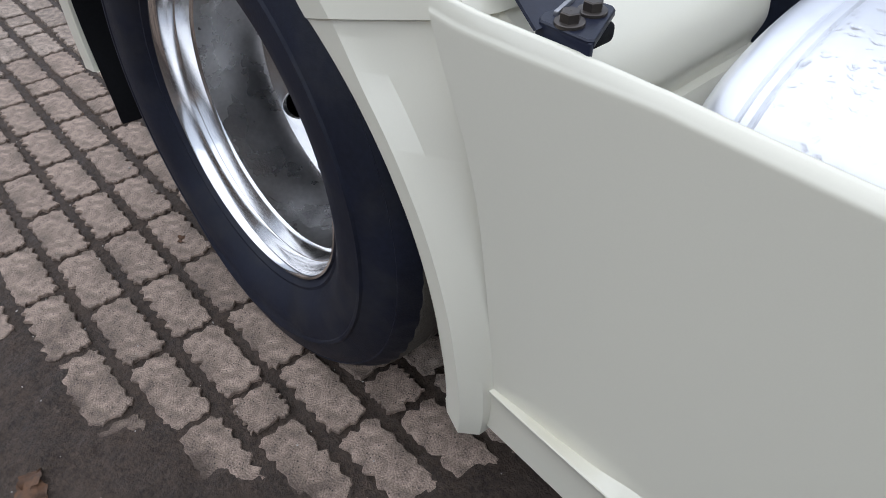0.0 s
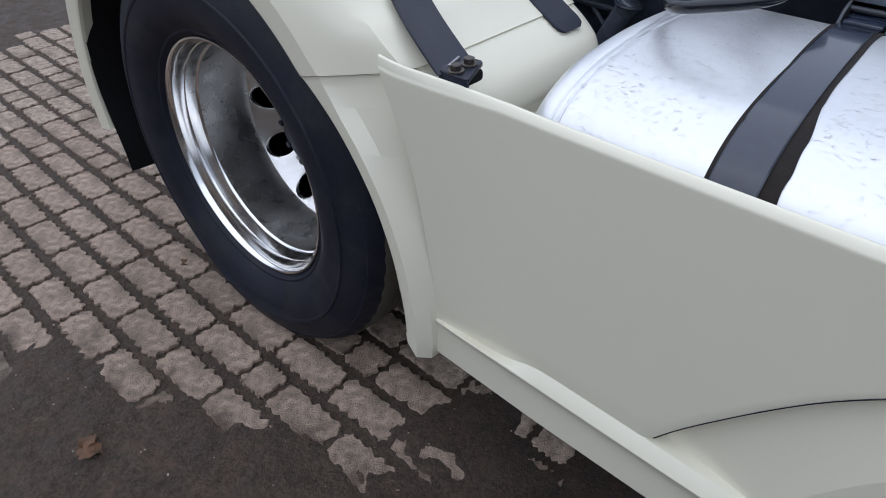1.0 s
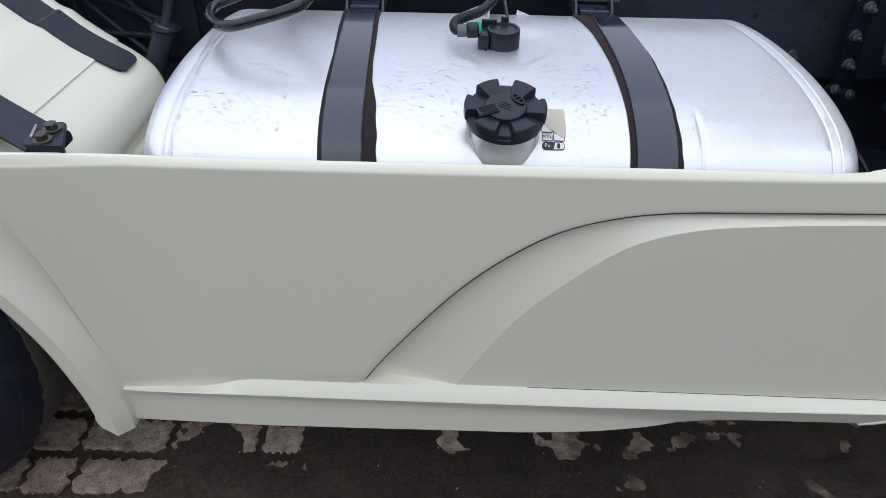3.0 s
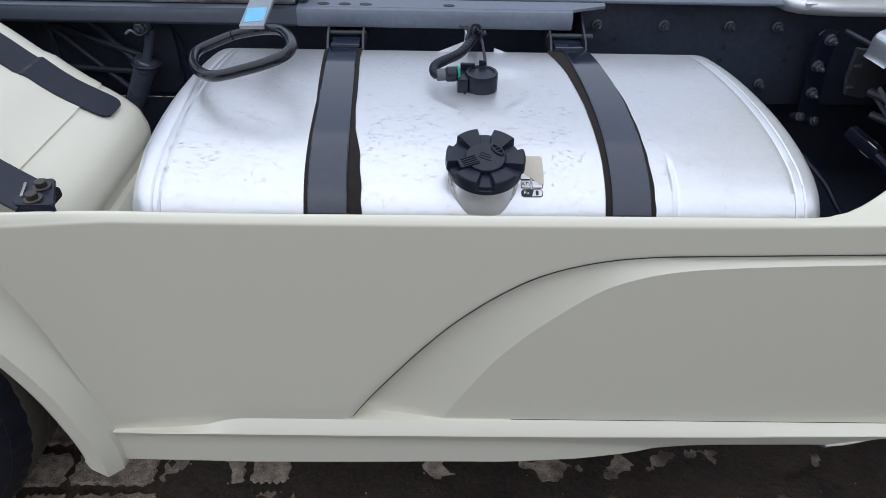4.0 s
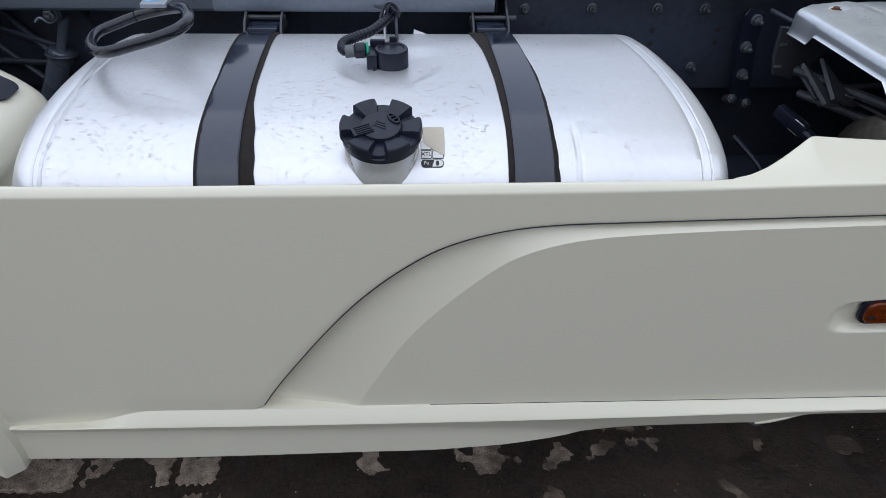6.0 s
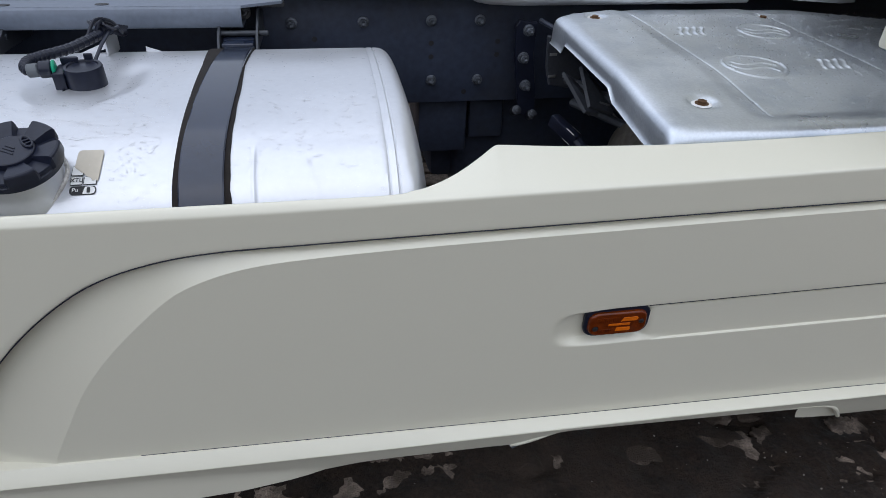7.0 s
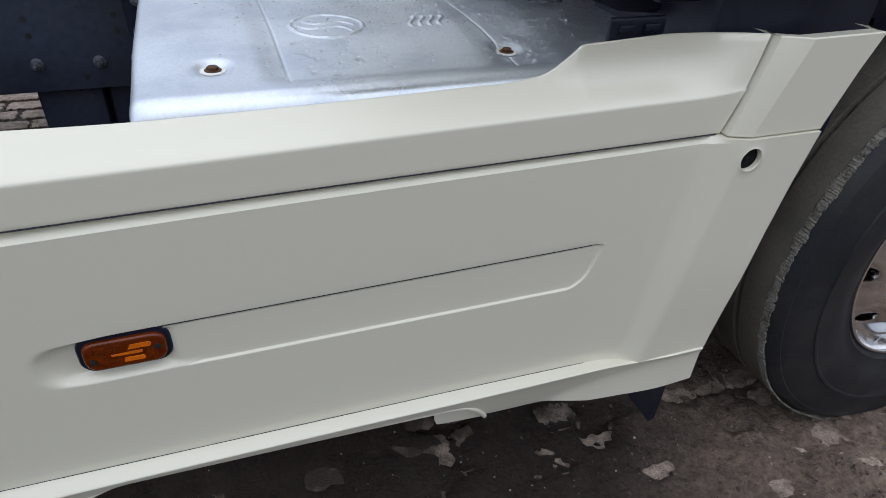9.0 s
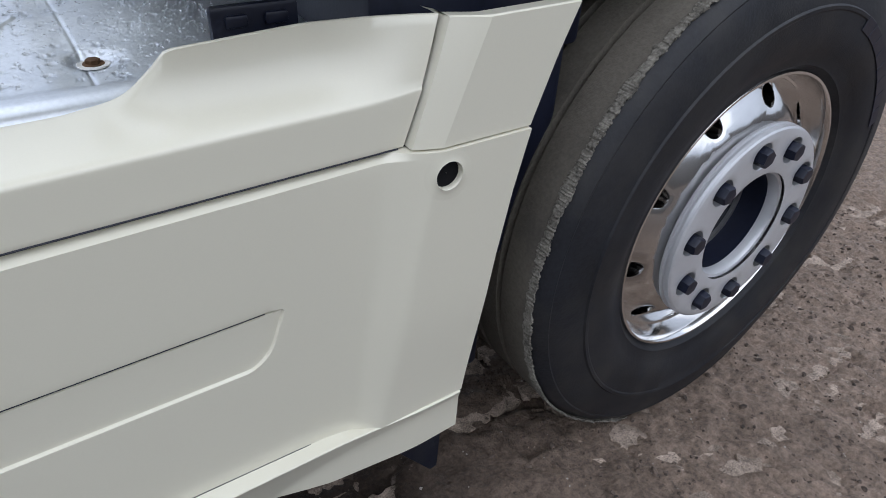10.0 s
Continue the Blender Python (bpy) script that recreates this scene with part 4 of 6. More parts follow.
def holed_ring(r0, r1, n, rc, rh, height, phase=0.0, seg=20, depth=0.012, squash=1.0):
    """A ring of metal with n round holes; height(r) gives its profile."""
    half = math.pi / n
    turns = [2 * math.pi * j / seg for j in range(seg)]
    for dr in (r1 - rc, r0 - rc):
        for side in (half * rc, -half * rc):
            turns.append(math.atan2(side, dr) % (2 * math.pi))
    turns = sorted(set(round(w, 6) for w in turns))
    V, F, seen = [], [], {}
    for k in range(n):
        mid = 2 * math.pi * k / n + phase
        rows = [[], [], [], [], []]
        for w in turns:
            c, s = math.cos(w), math.sin(w)
            hx, hy = rc + rh * squash * c, rh * s
            # the sector's rim in the same direction, as a rectangle in (r, angle)
            t = min((r1 - rc if c > 0 else rc - r0) / abs(c) if abs(c) > 1e-6 else 9, half * rc / abs(s) if abs(s) > 1e-6 else 9)
            br, ba = rc + t * c, t * s / rc
            ang = math.atan2(hy, hx)
            rad = math.hypot(hx, hy)
            for q, (f, dz) in enumerate(((0, -depth), (0.0, -0.0015), (0.08, 0), (0.5, 0), (1, 0))):
                r = rad + (br - rad) * f
                a = mid + ang + (ba - ang) * f
                p = (r * math.cos(a), r * math.sin(a), height(r) + dz)
                key = tuple(round(v, 4) for v in p)
                if key not in seen:
                    seen[key] = len(V)
                    V.append(p)
                rows[q].append(seen[key])
        m = len(turns)
        for i in range(4):
            for j in range(m):
                F.append((rows[i][j], rows[i][(j + 1) % m], rows[i + 1][(j + 1) % m], rows[i + 1][j]))
    return V, [f for f in F if len(set(f)) == 4]


# rear wheel: deep polished dish
wr = empty("rear_wheel", (-1.105, 0.1, 0.0), truck)
MR = wheel_space(-1.105, 0.004, 0.477)
add_tyre(wr, MR, 0.503, 0.30, 0.046, 0.301, True, (0.06, 0.135, 0.21), TREAD, "black truck tyre with a scuffed sidewall")
inner = wheel_space(-1.105, 0.345, 0.477)
add_tyre(wr, inner, 0.503, 0.28, 0.03, 0.301, True, (0.06, 0.135, 0.21), TREAD, "inner twin tyre")
dish = [(0.3005, -0.012), (0.3035, 0.004), (0.3015, 0.0075), (0.297, 0.0075), (0.2935, 0.004), (0.2905, -0.008), (0.288, -0.022), (0.2865, -0.034), (0.2855, -0.036), (0.2835, -0.0365), (0.280, -0.050), (0.2775, -0.062), (0.2735, -0.0655), (0.2725, -0.068)]
barrel = [(0.2725, -0.068), (0.2715, -0.085), (0.2695, -0.13), (0.2675, -0.18), (0.2665, -0.198), (0.2635, -0.207), (0.262, -0.208)]
link("rim", *move(lathe(dish, 128), MR), POLISH, wr, "polished aluminium rim")
link("barrel", *move(lathe(barrel, 128), MR), BRUSHED, wr, "brushed inner barrel of the rim")
disc_h = lambda r: interp(r, ((0.15, -0.282), (0.175, -0.280), (0.19, -0.274), (0.212, -0.258), (0.235, -0.238), (0.255, -0.216), (0.262, -0.208)))
link("disc", *move(join(holed_ring(0.186, 0.262, 10, 0.2270, 0.0335, disc_h, phase=-0.07, seg=28, depth=0.010), lathe([(0.186, disc_h(0.186)), (0.175, -0.280), (0.145, -0.282), (0.142, -0.276), (0.141, -0.25)], 64)), MR), DISC, wr, "polished wheel disc with ten round hand holes", 50)
link("hub", *move(lathe([(0.143, -0.29), (0.141, -0.235), (0.132, -0.225), (0.120, -0.222), (0.110, -0.205), (0.085, -0.20), (0.08, -0.19), (0.0005, -0.19)], 48), MR), DULLBOLT, wr, "dark grease-stained hub")
link("brake_backing", *move(lathe([(0.27, -0.33), (0.0005, -0.33)], 48), MR), INK, wr)
link("valve", *move(tube([(0.235, 0.075, -0.235), (0.243, 0.078, -0.20), (0.248, 0.08, -0.16)], 0.005, 8), MR), STEEL, wr)
for k in range(10):
    a = 2 * math.pi * k / 10 - 0.07 + math.pi / 10
    link("wheel_nut", *move(hexbolt(0.0165, 0.034, 1.25, 0.012), MR @ Matrix.Translation((0.1675 * math.cos(a), 0.1675 * math.sin(a), -0.281))), DULLBOLT if k % 3 else STEEL, wr)
for k in range(10):
    a = 2 * math.pi * k / 10
    link("hub_bolt", *move(hexbolt(0.009, 0.014, 1.3), MR @ Matrix.Translation((0.098 * math.cos(a), 0.098 * math.sin(a), -0.205))), BLACK, wr)

# front wheel: shallow rim, silver nut ring
wf = empty("front_wheel", (2.747, 0.1, 0.0), truck)
MF = wheel_space(2.730, -0.035, 0.509, 0.0)
add_tyre(wf, MF, 0.512, 0.375, 0.034, 0.299, False, (0.085, 0.16, 0.235, 0.31), TREAD, "black front tyre with a worn grey tread", DUSTY)
ragged = []
for i in range(1500):
    a = 2 * math.pi * i / 1500
    lump = abs(noise.noise(Vector((math.cos(a) * 22, math.sin(a) * 22, 1)))) + 0.6 * abs(noise.noise(Vector((math.cos(a) * 7, math.sin(a) * 7, 3))))
    e = 0.0005 + 0.0085 * lump + 0.0012 * random.random()
    f = 0.0016 * random.random() + 0.0045 * abs(noise.noise(Vector((math.cos(a) * 60, math.sin(a) * 60, 5))))
    ragged.append([((r + random.uniform(-0.0012, 0.0008)) * math.cos(a), (r + random.uniform(-0.0012, 0.0008)) * math.sin(a), h + random.uniform(-0.002, 0.002)) for r, h in ((0.5085, -0.004 + e), (0.5135 - f, -0.002 + e * 0.6), (0.5145 - f, -0.007), (0.5140 - f * 0.6, -0.011 - e), (0.511, -0.014 - e))])
rv, rf = grid(ragged, wrap_u=True)
# worn away where the tyre meets the ground
rf = [f for f in rf if min((MF @ Vector(rv[i])).z for i in f) > 0.02]
link("scuffed_shoulder", flatten([tuple(MF @ Vector(p)) for p in rv], 1), rf, RAGGED, wf, "pale torn rubber along the tread shoulder", sharp=20)
front_rim = [(0.2985, -0.012), (0.3015, 0.004), (0.2995, 0.007), (0.295, 0.007), (0.292, 0.003), (0.289, -0.010), (0.286, -0.026), (0.281, -0.036), (0.2765, -0.037)]
link("rim", *move(lathe(front_rim, 128), MF), POLISH, wf, "polished aluminium rim")
fh = lambda r: interp(r, ((0.15, 0.009), (0.200, 0.008), (0.208, 0.005), (0.220, -0.002), (0.247, -0.020), (0.262, -0.030), (0.270, -0.0345), (0.2765, -0.037)))
link("disc", *move(holed_ring(0.150, 0.2765, 10, 0.2470, 0.0195, fh, phase=0.192, depth=0.03), MF), POLISH, wf, "polished wheel disc with ten hand holes")
ring_h = lambda r: 0.034 + 0.005 * smooth((0.210 - r) / 0.010) - 0.009 * smooth((0.122 - r) / 0.012)
link("nut_ring", *move(join(holed_ring(0.118, 0.205, 10, 0.1660, 0.0262, ring_h, phase=0.506, seg=28, depth=0.03), lathe([(0.2048, 0.0368), (0.2085, 0.034), (0.2100, 0.028), (0.2065, 0.026), (0.2065, 0.021), (0.2105, 0.019), (0.2105, 0.014), (0.206, 0.012), (0.150, 0.011)], 96), lathe([(0.1185, 0.0305), (0.113, 0.028), (0.110, 0.020), (0.109, -0.022)], 72)), MF), SILVER, wf, "silver ring round the wheel nuts")
link("hub", *move(lathe([(0.158, -0.014), (0.152, -0.011), (0.150, 0.008), (0.109, 0.006), (0.1085, -0.050), (0.100, -0.065), (0.092, -0.075), (0.088, -0.06), (0.074, -0.052), (0.064, -0.052), (0.060, -0.056), (0.0005, -0.056)], 56), MF), BLACK, wf, "black hub cap inside the ring")
link("hub_seal_ring", *move(lathe([(0.1085, -0.050), (0.1075, -0.044), (0.1010, -0.044), (0.100, -0.052)], 56), MF), STEEL, wf)
link("hub_tab", *move(box(0.02, 0.075, -0.012, 0.012, -0.056, -0.040, 0.003), MF), BLACK, wf)
for k in range(10):
    a = 2 * math.pi * k / 10 + 0.506
    nut = join(lathe([(0.0215, 0), (0.0215, 0.006), (0.019, 0.008), (0.0185, 0.030), (0.0165, 0.0335), (0.0005, 0.034)], 6), lathe([(0.0215, 0), (0.022, 0.004), (0.0195, 0.008)], 20))
    link("wheel_nut", *move(nut, MF @ Matrix.Translation((0.166 * math.cos(a), 0.166 * math.sin(a), 0.019)) @ Matrix.Rotation(k * 0.7, 4, "Z")), BLACK, wf, "black plastic nut cap")
# raised maker's lettering on the sidewall, as plain bars
bars = []
for k in range(8):
    a = radians(64 - k * 6.0)
    cx, cy = 0.405 * math.cos(a), 0.405 * math.sin(a)
    bars.append(move(box(-0.020, 0.020, -0.013, 0.013, 0.0, 0.0014, 0.0006, 1), Matrix.Translation((cx, cy, 0.0345)) @ Matrix.Rotation(a - math.pi / 2, 4, "Z")))
link("sidewall_lettering", *move(join(*bars), MF), BLACK, wf)

# small mud flap behind the front wheel
link("mud_flap", *plate([(2.00, 0.205), (2.095, 0.072), (2.110, 0.075), (2.118, 0.34), (2.00, 0.34)], 0.010, Matrix(((1, 0, 0, 0), (0, 0, -1, 0.060), (0, 1, 0, 0), (0, 0, 0, 1))), 0.001), RUBBER, truck, "dark rubber flap behind the front wheel")

# --- fuel tank
tank = empty("fuel_tank", (0.22, 0.38, 0.36), truck)
SECTION = smooth_line([(0, 0.052, 0.60), (0, 0.050, 0.74), (0, 0.056, 0.795), (0, 0.079, 0.843), (0, 0.121, 0.874), (0, 0.195, 0.897), (0, 0.32, 0.908), (0, 0.48, 0.903), (0, 0.62, 0.886), (0, 0.680, 0.868),
                       (0, 0.708, 0.838), (0, 0.715, 0.78), (0, 0.715, 0.55), (0, 0.705, 0.42), (0, 0.66, 0.365), (0, 0.50, 0.352), (0, 0.26, 0.352), (0, 0.11, 0.365), (0, 0.062, 0.42)], 18, closed=True)
TC = Vector((0, 0.385, 0.63))


def tank_point(x, k, s=1.0, lift=0.0):
    p = TC + (SECTION[k % len(SECTION)] - TC) * s
    n = len(SECTION)
    t = SECTION[(k + 1) % n] - SECTION[(k - 1) % n]
    nrm = Vector((0, -t.z, t.y)).normalized()
    p = p + nrm * lift
    if p.z > 0.8:
        # flat pocket under the sender, open towards the front
        half = interp(p.y, ((0.26, 0.040), (0.30, 0.050), (0.345, 0.088), (0.39, 0.104), (0.60, 0.100)))
        side = abs(x - 0.235) / half
        along = smooth((p.y - 0.262) / 0.10) * (1 - smooth((p.y - 0.45) / 0.07))
        p.z -= 0.0072 * (1 - smooth((side - 0.62) / 0.44)) * along
        # pressed joint, with the sheet beyond it standing a little proud
        low = smooth((0.175 - p.y) / 0.045)
        p += nrm * (0.0030 * smooth((x - 0.530) / 0.012) * low - 0.0016 * math.exp(-((x - 0.534) / 0.0030) ** 2) * low)
    return Vector((x, p.y, p.z))


ENDS = [(-0.365, 0.0), (-0.361, 0.50), (-0.354, 0.74), (-0.344, 0.86), (-0.336, 0.925), (-0.330, 0.960), (-0.323, 0.982), (-0.315, 0.994), (-0.304, 1.0), (-0.2965, 1.0), (-0.294, 0.9955), (-0.2915, 1.0), (-0.285, 1.001), (-0.282, 0.9955), (-0.279, 1.0)]
tank_rows = [[tank_point(x, k, s) for k in range(len(SECTION))] for x, s in ENDS]
tank_rows += [[tank_point(x, k) for k in range(len(SECTION))] for x in steps((-0.270, 0.12, 0.0085), (0.12, 0.35, 0.003), (0.35, 0.524, 0.0085), (0.524, 0.550, 0.0016), (0.550, 0.7275, 0.0085))]
RIGHT = [(0.7305, 0.9955), (0.733, 1.0), (0.742, 1.001), (0.7445, 0.9955), (0.747, 1.0), (0.757, 0.998), (0.765, 0.991), (0.771, 0.980), (0.776, 0.966), (0.781, 0.942), (0.789, 0.86), (0.799, 0.70), (0.806, 0.45), (0.808, 0.0)]
tank_rows += [[tank_point(x, k, s) for k in range(len(SECTION))] for x, s in RIGHT]
V, F = grid(tank_rows, wrap_v=True)
link("tank_body", V, F, ALU, tank, "bare aluminium tank, wet with drops", sharp=28)


def tank_band(name, left, right, lift, thick, material, wave=0.0, label="", y_end=0.69):
    """left, right: (y, x) along the band's two edges; it follows the section from the front up over the top."""
    rows = []
    for k in range(6, 186, 2):
        p = SECTION[k]
        if p.z < 0.60 or (p.y > y_end and p.z < 0.9):
            continue
        a, b = interp(p.y, left), interp(p.y, right) + wave * noise.noise(Vector((k * 0.103, left[0][1] * 9, 0)))
        row = [tank_point(a, k, 1, 0.0005), tank_point(a, k, 1, lift + thick * 0.7), tank_point(a + 0.002, k, 1, lift + thick)]
        row += [tank_point((a + b) / 2, k, 1, lift + thick), tank_point(b - 0.002, k, 1, lift + thick), tank_point(b, k, 1, lift + thick * 0.7), tank_point(b, k, 1, 0.0005)]
        rows.append(row)
    V, F = grid(rows)
    F.append(tuple(range(7)))
    F.append(tuple(reversed(range(len(V) - 7, len(V)))))
    link(name, V, [f[::-1] for f in F], material, tank, label, sharp=30)


STRAPS = (
    # x of the pin, strap edges, liner edges
    (-0.049, ((0.05, -0.050), (0.16, -0.0535), (0.32, -0.0585), (0.62, -0.079)), ((0.05, 0.012), (0.16, 0.0085), (0.32, 0.001), (0.62, -0.016)),
     ((0.05, -0.0575), (0.08, -0.0575), (0.13, -0.0595), (0.32, -0.0635), (0.62, -0.088)), ((0.05, 0.034), (0.10, 0.033), (0.16, 0.026), (0.23, 0.0125), (0.32, 0.0095), (0.62, -0.0085))),
    (0.462, ((0.05, 0.4305), (0.16, 0.432), (0.22, 0.434), (0.48, 0.437), (0.62, 0.441)), ((0.05, 0.4935), (0.16, 0.494), (0.32, 0.497), (0.48, 0.4955), (0.62, 0.497)),
     ((0.05, 0.421), (0.16, 0.424), (0.32, 0.4235), (0.48, 0.4195), (0.62, 0.409)), ((0.05, 0.502), (0.16, 0.5005), (0.32, 0.502), (0.48, 0.4965), (0.62, 0.498))),
)
for xb, left, right, liner_left, liner_right in STRAPS:
    tank_band("strap_liner", liner_left, liner_right, 0.0, 0.0035, LINER, 0.0025, "brown-black rubber liner", 0.66)
    tank_band("tank_strap", left, right, 0.004, 0.004, STRAP, 0.0, "dark glossy steel strap", 0.70)
    # forked bracket and stud that hold the strap to the frame rail
    for s in (-1, 1):
        sx = xb + s * 0.040
        prong = [(0.66, 0.862), (0.70, 0.868), (0.86, 0.86), (0.86, 0.945), (0.80, 0.945), (0.74, 0.915), (0.69, 0.895)]
        link("strap_fork", *plate(prong, 0.005, Matrix(((0, 0, 1, sx - 0.0025), (1, 0, 0, 0), (0, 1, 0, 0), (0, 0, 0, 1))), 0.001), DULLBOLT, tank)
    link("cross_pin", *rod((xb - 0.046, 0.725, 0.893), (xb + (0.062 if xb > 0 else 0.046), 0.725, 0.893), 0.006), DULLBOLT, tank)
    link("strap_tongue", *box(xb - 0.033, xb + 0.033, 0.67, 0.79, 0.878, 0.886, 0.003), STRAP, tank)
    link("stud_nut", *move(hexbolt(0.013, 0.02, 1.3, 0.02), axis_frame((xb, 0.855, 0.905), (0, -1, 0.25))), STEEL, tank)

# filler neck and cap
NX = Vector((0, -0.25, 0.968)).normalized()
CM = axis_frame((0.2265, 0.120, 0.862), NX)
link("filler_neck", *move(lathe([(0.058, -0.014), (0.055, 0.000), (0.0515, 0.006), (0.0500, 0.016), (0.0500, 0.044), (0.047, 0.047)], 48), CM), ALU, tank, "bright aluminium filler neck")


def cap_wobble(r, h, a, i):
    """Six raised wedges stand on the cap's flat floor, with square-cut gaps between them."""
    t = abs(((a * 6 / (2 * math.pi)) % 1) - 0.5) * 2
    gap = smooth((t - 0.60) / 0.06)
    if r > 0.0315 and h > 0.0455:
        if r > 0.0555:
            r -= 0.0042 * gap
        top = smooth((h - 0.0500) / 0.003)
        h -= gap * top * (h - 0.0535)
    return (r * math.cos(a), r * math.sin(a), h)


cap_prof = [(r, 0.036 + (h - 0.038) * 0.78) for r, h in [(0.052, 0.038), (0.0575, 0.038), (0.0592, 0.040), (0.0596, 0.050), (0.0620, 0.0515), (0.0626, 0.057), (0.0618, 0.072), (0.0606, 0.0745), (0.0585, 0.0757), (0.052, 0.0745), (0.044, 0.0718), (0.036, 0.0690), (0.0318, 0.0672), (0.0312, 0.0668), (0.0306, 0.0705), (0.0292, 0.0716), (0.0005, 0.0716)]]
link("fuel_cap", *move(lathe(cap_prof, 192, wobble=cap_wobble), CM @ Matrix.Rotation(0.47, 4, "Z")), BLACK, tank, "black six-lobed plastic filler cap", sharp=26)
turn = Matrix.Rotation(0.42, 4, "Z")
ribs = [move(box(-0.046, -0.014, -0.0095, 0.0095, 0.066, 0.0738, 0.0016, 2), turn)]
for k in range(4):
    ribs.append(move(box(-0.041, -0.016, -0.0011, 0.0011, 0.0732, 0.0757, 0.0006, 1), turn @ Matrix.Translation((0, -0.0066 + k * 0.0044, 0))))
for k in range(3):
    ribs.append(move(box(-0.010, 0.011 - 0.003 * k, -0.0010, 0.0010, 0.0712, 0.0726, 0.0004, 1), turn @ Matrix.Rotation(-0.9, 4, "Z") @ Matrix.Translation((0, -0.005 + k * 0.005, 0))))
link("cap_grip", *move(join(*ribs), CM @ Matrix.Translation((0, 0, -0.0092))), BLACK, tank)
clasp = [tuple(Matrix.Rotation(0.62, 3, "Z") @ Vector((0.0235 + 0.0055 * math.cos(w), 0.0125 * math.sin(w), 0.0732))) for w in (2 * math.pi * j / 24 for j in range(24))]
link("cap_clasp", *move(join(tube(clasp, 0.0017, 6, True), move(box(0.0185, 0.0285, -0.0045, -0.0025, 0.0716, 0.0745, 0.0005, 1), Matrix.Rotation(0.62, 4, "Z")), move(box(0.0185, 0.0285, 0.0025, 0.0045, 0.0716, 0.0745, 0.0005, 1), Matrix.Rotation(0.62, 4, "Z"))), CM @ Matrix.Translation((0, 0, -0.0092))), BLACK, tank)

# fuel label with its peeled beige backing


def on_tank(x, y, lift):
    ys = [SECTION[k].y for k in range(18, 144)]
    k = float(np.interp(y, ys, range(18, 144)))
    a, b = tank_point(x, int(k), 1, lift), tank_point(x, int(k) + 1, 1, lift)
    return a + (b - a) * (k - int(k))


def tank_shape(name, outline, lift, material, label=""):
    """A thin sticker on the tank from an outline of (x, y) points."""
    cx, cy = sum(p[0] for p in outline) / len(outline), sum(p[1] for p in outline) / len(outline)
    rows = [[on_tank(cx + (x - cx) * k, cy + (y - cy) * k, lift) for x, y in outline] for k in (1.0, 0.66, 0.33, 0.02)]
    V, F = grid(rows, wrap_v=True)
    return link(name, V, F, material, tank, label)


def patch(x0, x1, y0, y1, r=0.0015):
    return [((x0 + x1) / 2 + x, (y0 + y1) / 2 + y) for x, y in rounded(x1 - x0, y1 - y0, r, 4)]


def cell(x0, x1, y0, y1, w=0.0009):
    """A label cell: a pale field in a black frame."""
    tank_shape("label_frame", patch(x0, x1, y0, y1), 0.0010, INK)
    tank_shape("label_field", patch(x0 + w, x1 - w, y0 + w, y1 - w, 0.0008), 0.0016, LABELW)


cell(0.2865, 0.3030, 0.1035, 0.1160)
cell(0.2865, 0.3030, 0.1170, 0.1330)
cell(0.3040, 0.3215, 0.1035, 0.1160)
torn = [(0.2900, 0.156), (0.2898, 0.130), (0.2945, 0.1262), (0.2990, 0.1225), (0.3040, 0.1195), (0.3075, 0.1155), (0.3130, 0.1130), (0.3165, 0.1085), (0.3200, 0.1100), (0.3232, 0.1080), (0.3245, 0.130), (0.3245, 0.156), (0.3235, 0.1595), (0.3205, 0.161), (0.2940, 0.161), (0.2910, 0.1595)]
tank_shape("label_backing", torn, 0.0022, BEIGE, "peeled beige label backing")
tank_shape("label_pill", patch(0.2865, 0.3215, 0.0915, 0.1022, 0.0046), 0.0010, INK, "black pill-shaped label field")
tank_shape("label_field", [(0.3035, 0.0925), (0.3160, 0.0925), (0.3192, 0.0936), (0.3206, 0.0968), (0.3192, 0.1000), (0.3160, 0.1012), (0.3070, 0.1012)], 0.0016, LABELW)
tank_shape("label_icon", patch(0.3095, 0.3140, 0.0936, 0.1000, 0.0006), 0.0022, INK)


def text_mesh(name, words, size, m, material, parent):
    cu = bpy.data.curves.new(name, "FONT")
    cu.body, cu.size, cu.extrude = words, size, 0.0002
    cu.align_x, cu.align_y = "CENTER", "CENTER"
    tmp = bpy.data.objects.new(name, cu)
    scene.collection.objects.link(tmp)
    me = bpy.data.meshes.new_from_object(tmp.evaluated_get(bpy.context.evaluated_depsgraph_get()))
    bpy.data.objects.remove(tmp)
    me.transform(m)
    me.materials.clear()
    me.materials.append(material)
    ob = new(name, me)
    attach(ob, parent)
    return ob


pa, pb = on_tank(0.2948, 0.107, 0.0022), on_tank(0.2948, 0.1125, 0.0022)
up = (pb - pa).normalized()
nn = Vector((1, 0, 0)).cross(up)
tm = Matrix(((1, up.x, nn.x, 0), (0, up.y, nn.y, 0), (0, up.z, nn.z, 0), (0, 0, 0, 1)))
text_mesh("label_text", "XTL", 0.0088, Matrix.Translation((pa + pb) / 2 + nn * 0.0004) @ tm, INK, tank)
pa, pb = on_tank(0.2945, 0.0945, 0.0018), on_tank(0.2945, 0.0992, 0.0018)
text_mesh("label_text", "Pu", 0.0088, Matrix.Translation((pa + pb) / 2 + nn * 0.0006) @ tm, LABELW, tank)
# welded bead round the filler neck
bead = []
for k in range(56):
    w = 2 * math.pi * k / 56
    bead.append(on_tank(0.2265 + 0.0540 * math.cos(w), 0.1205 + 0.0490 * math.sin(w), 0.0))
link("weld_bead", *tube(bead, 0.0032, 8, True), WELD, tank, "dirty weld bead round the neck")

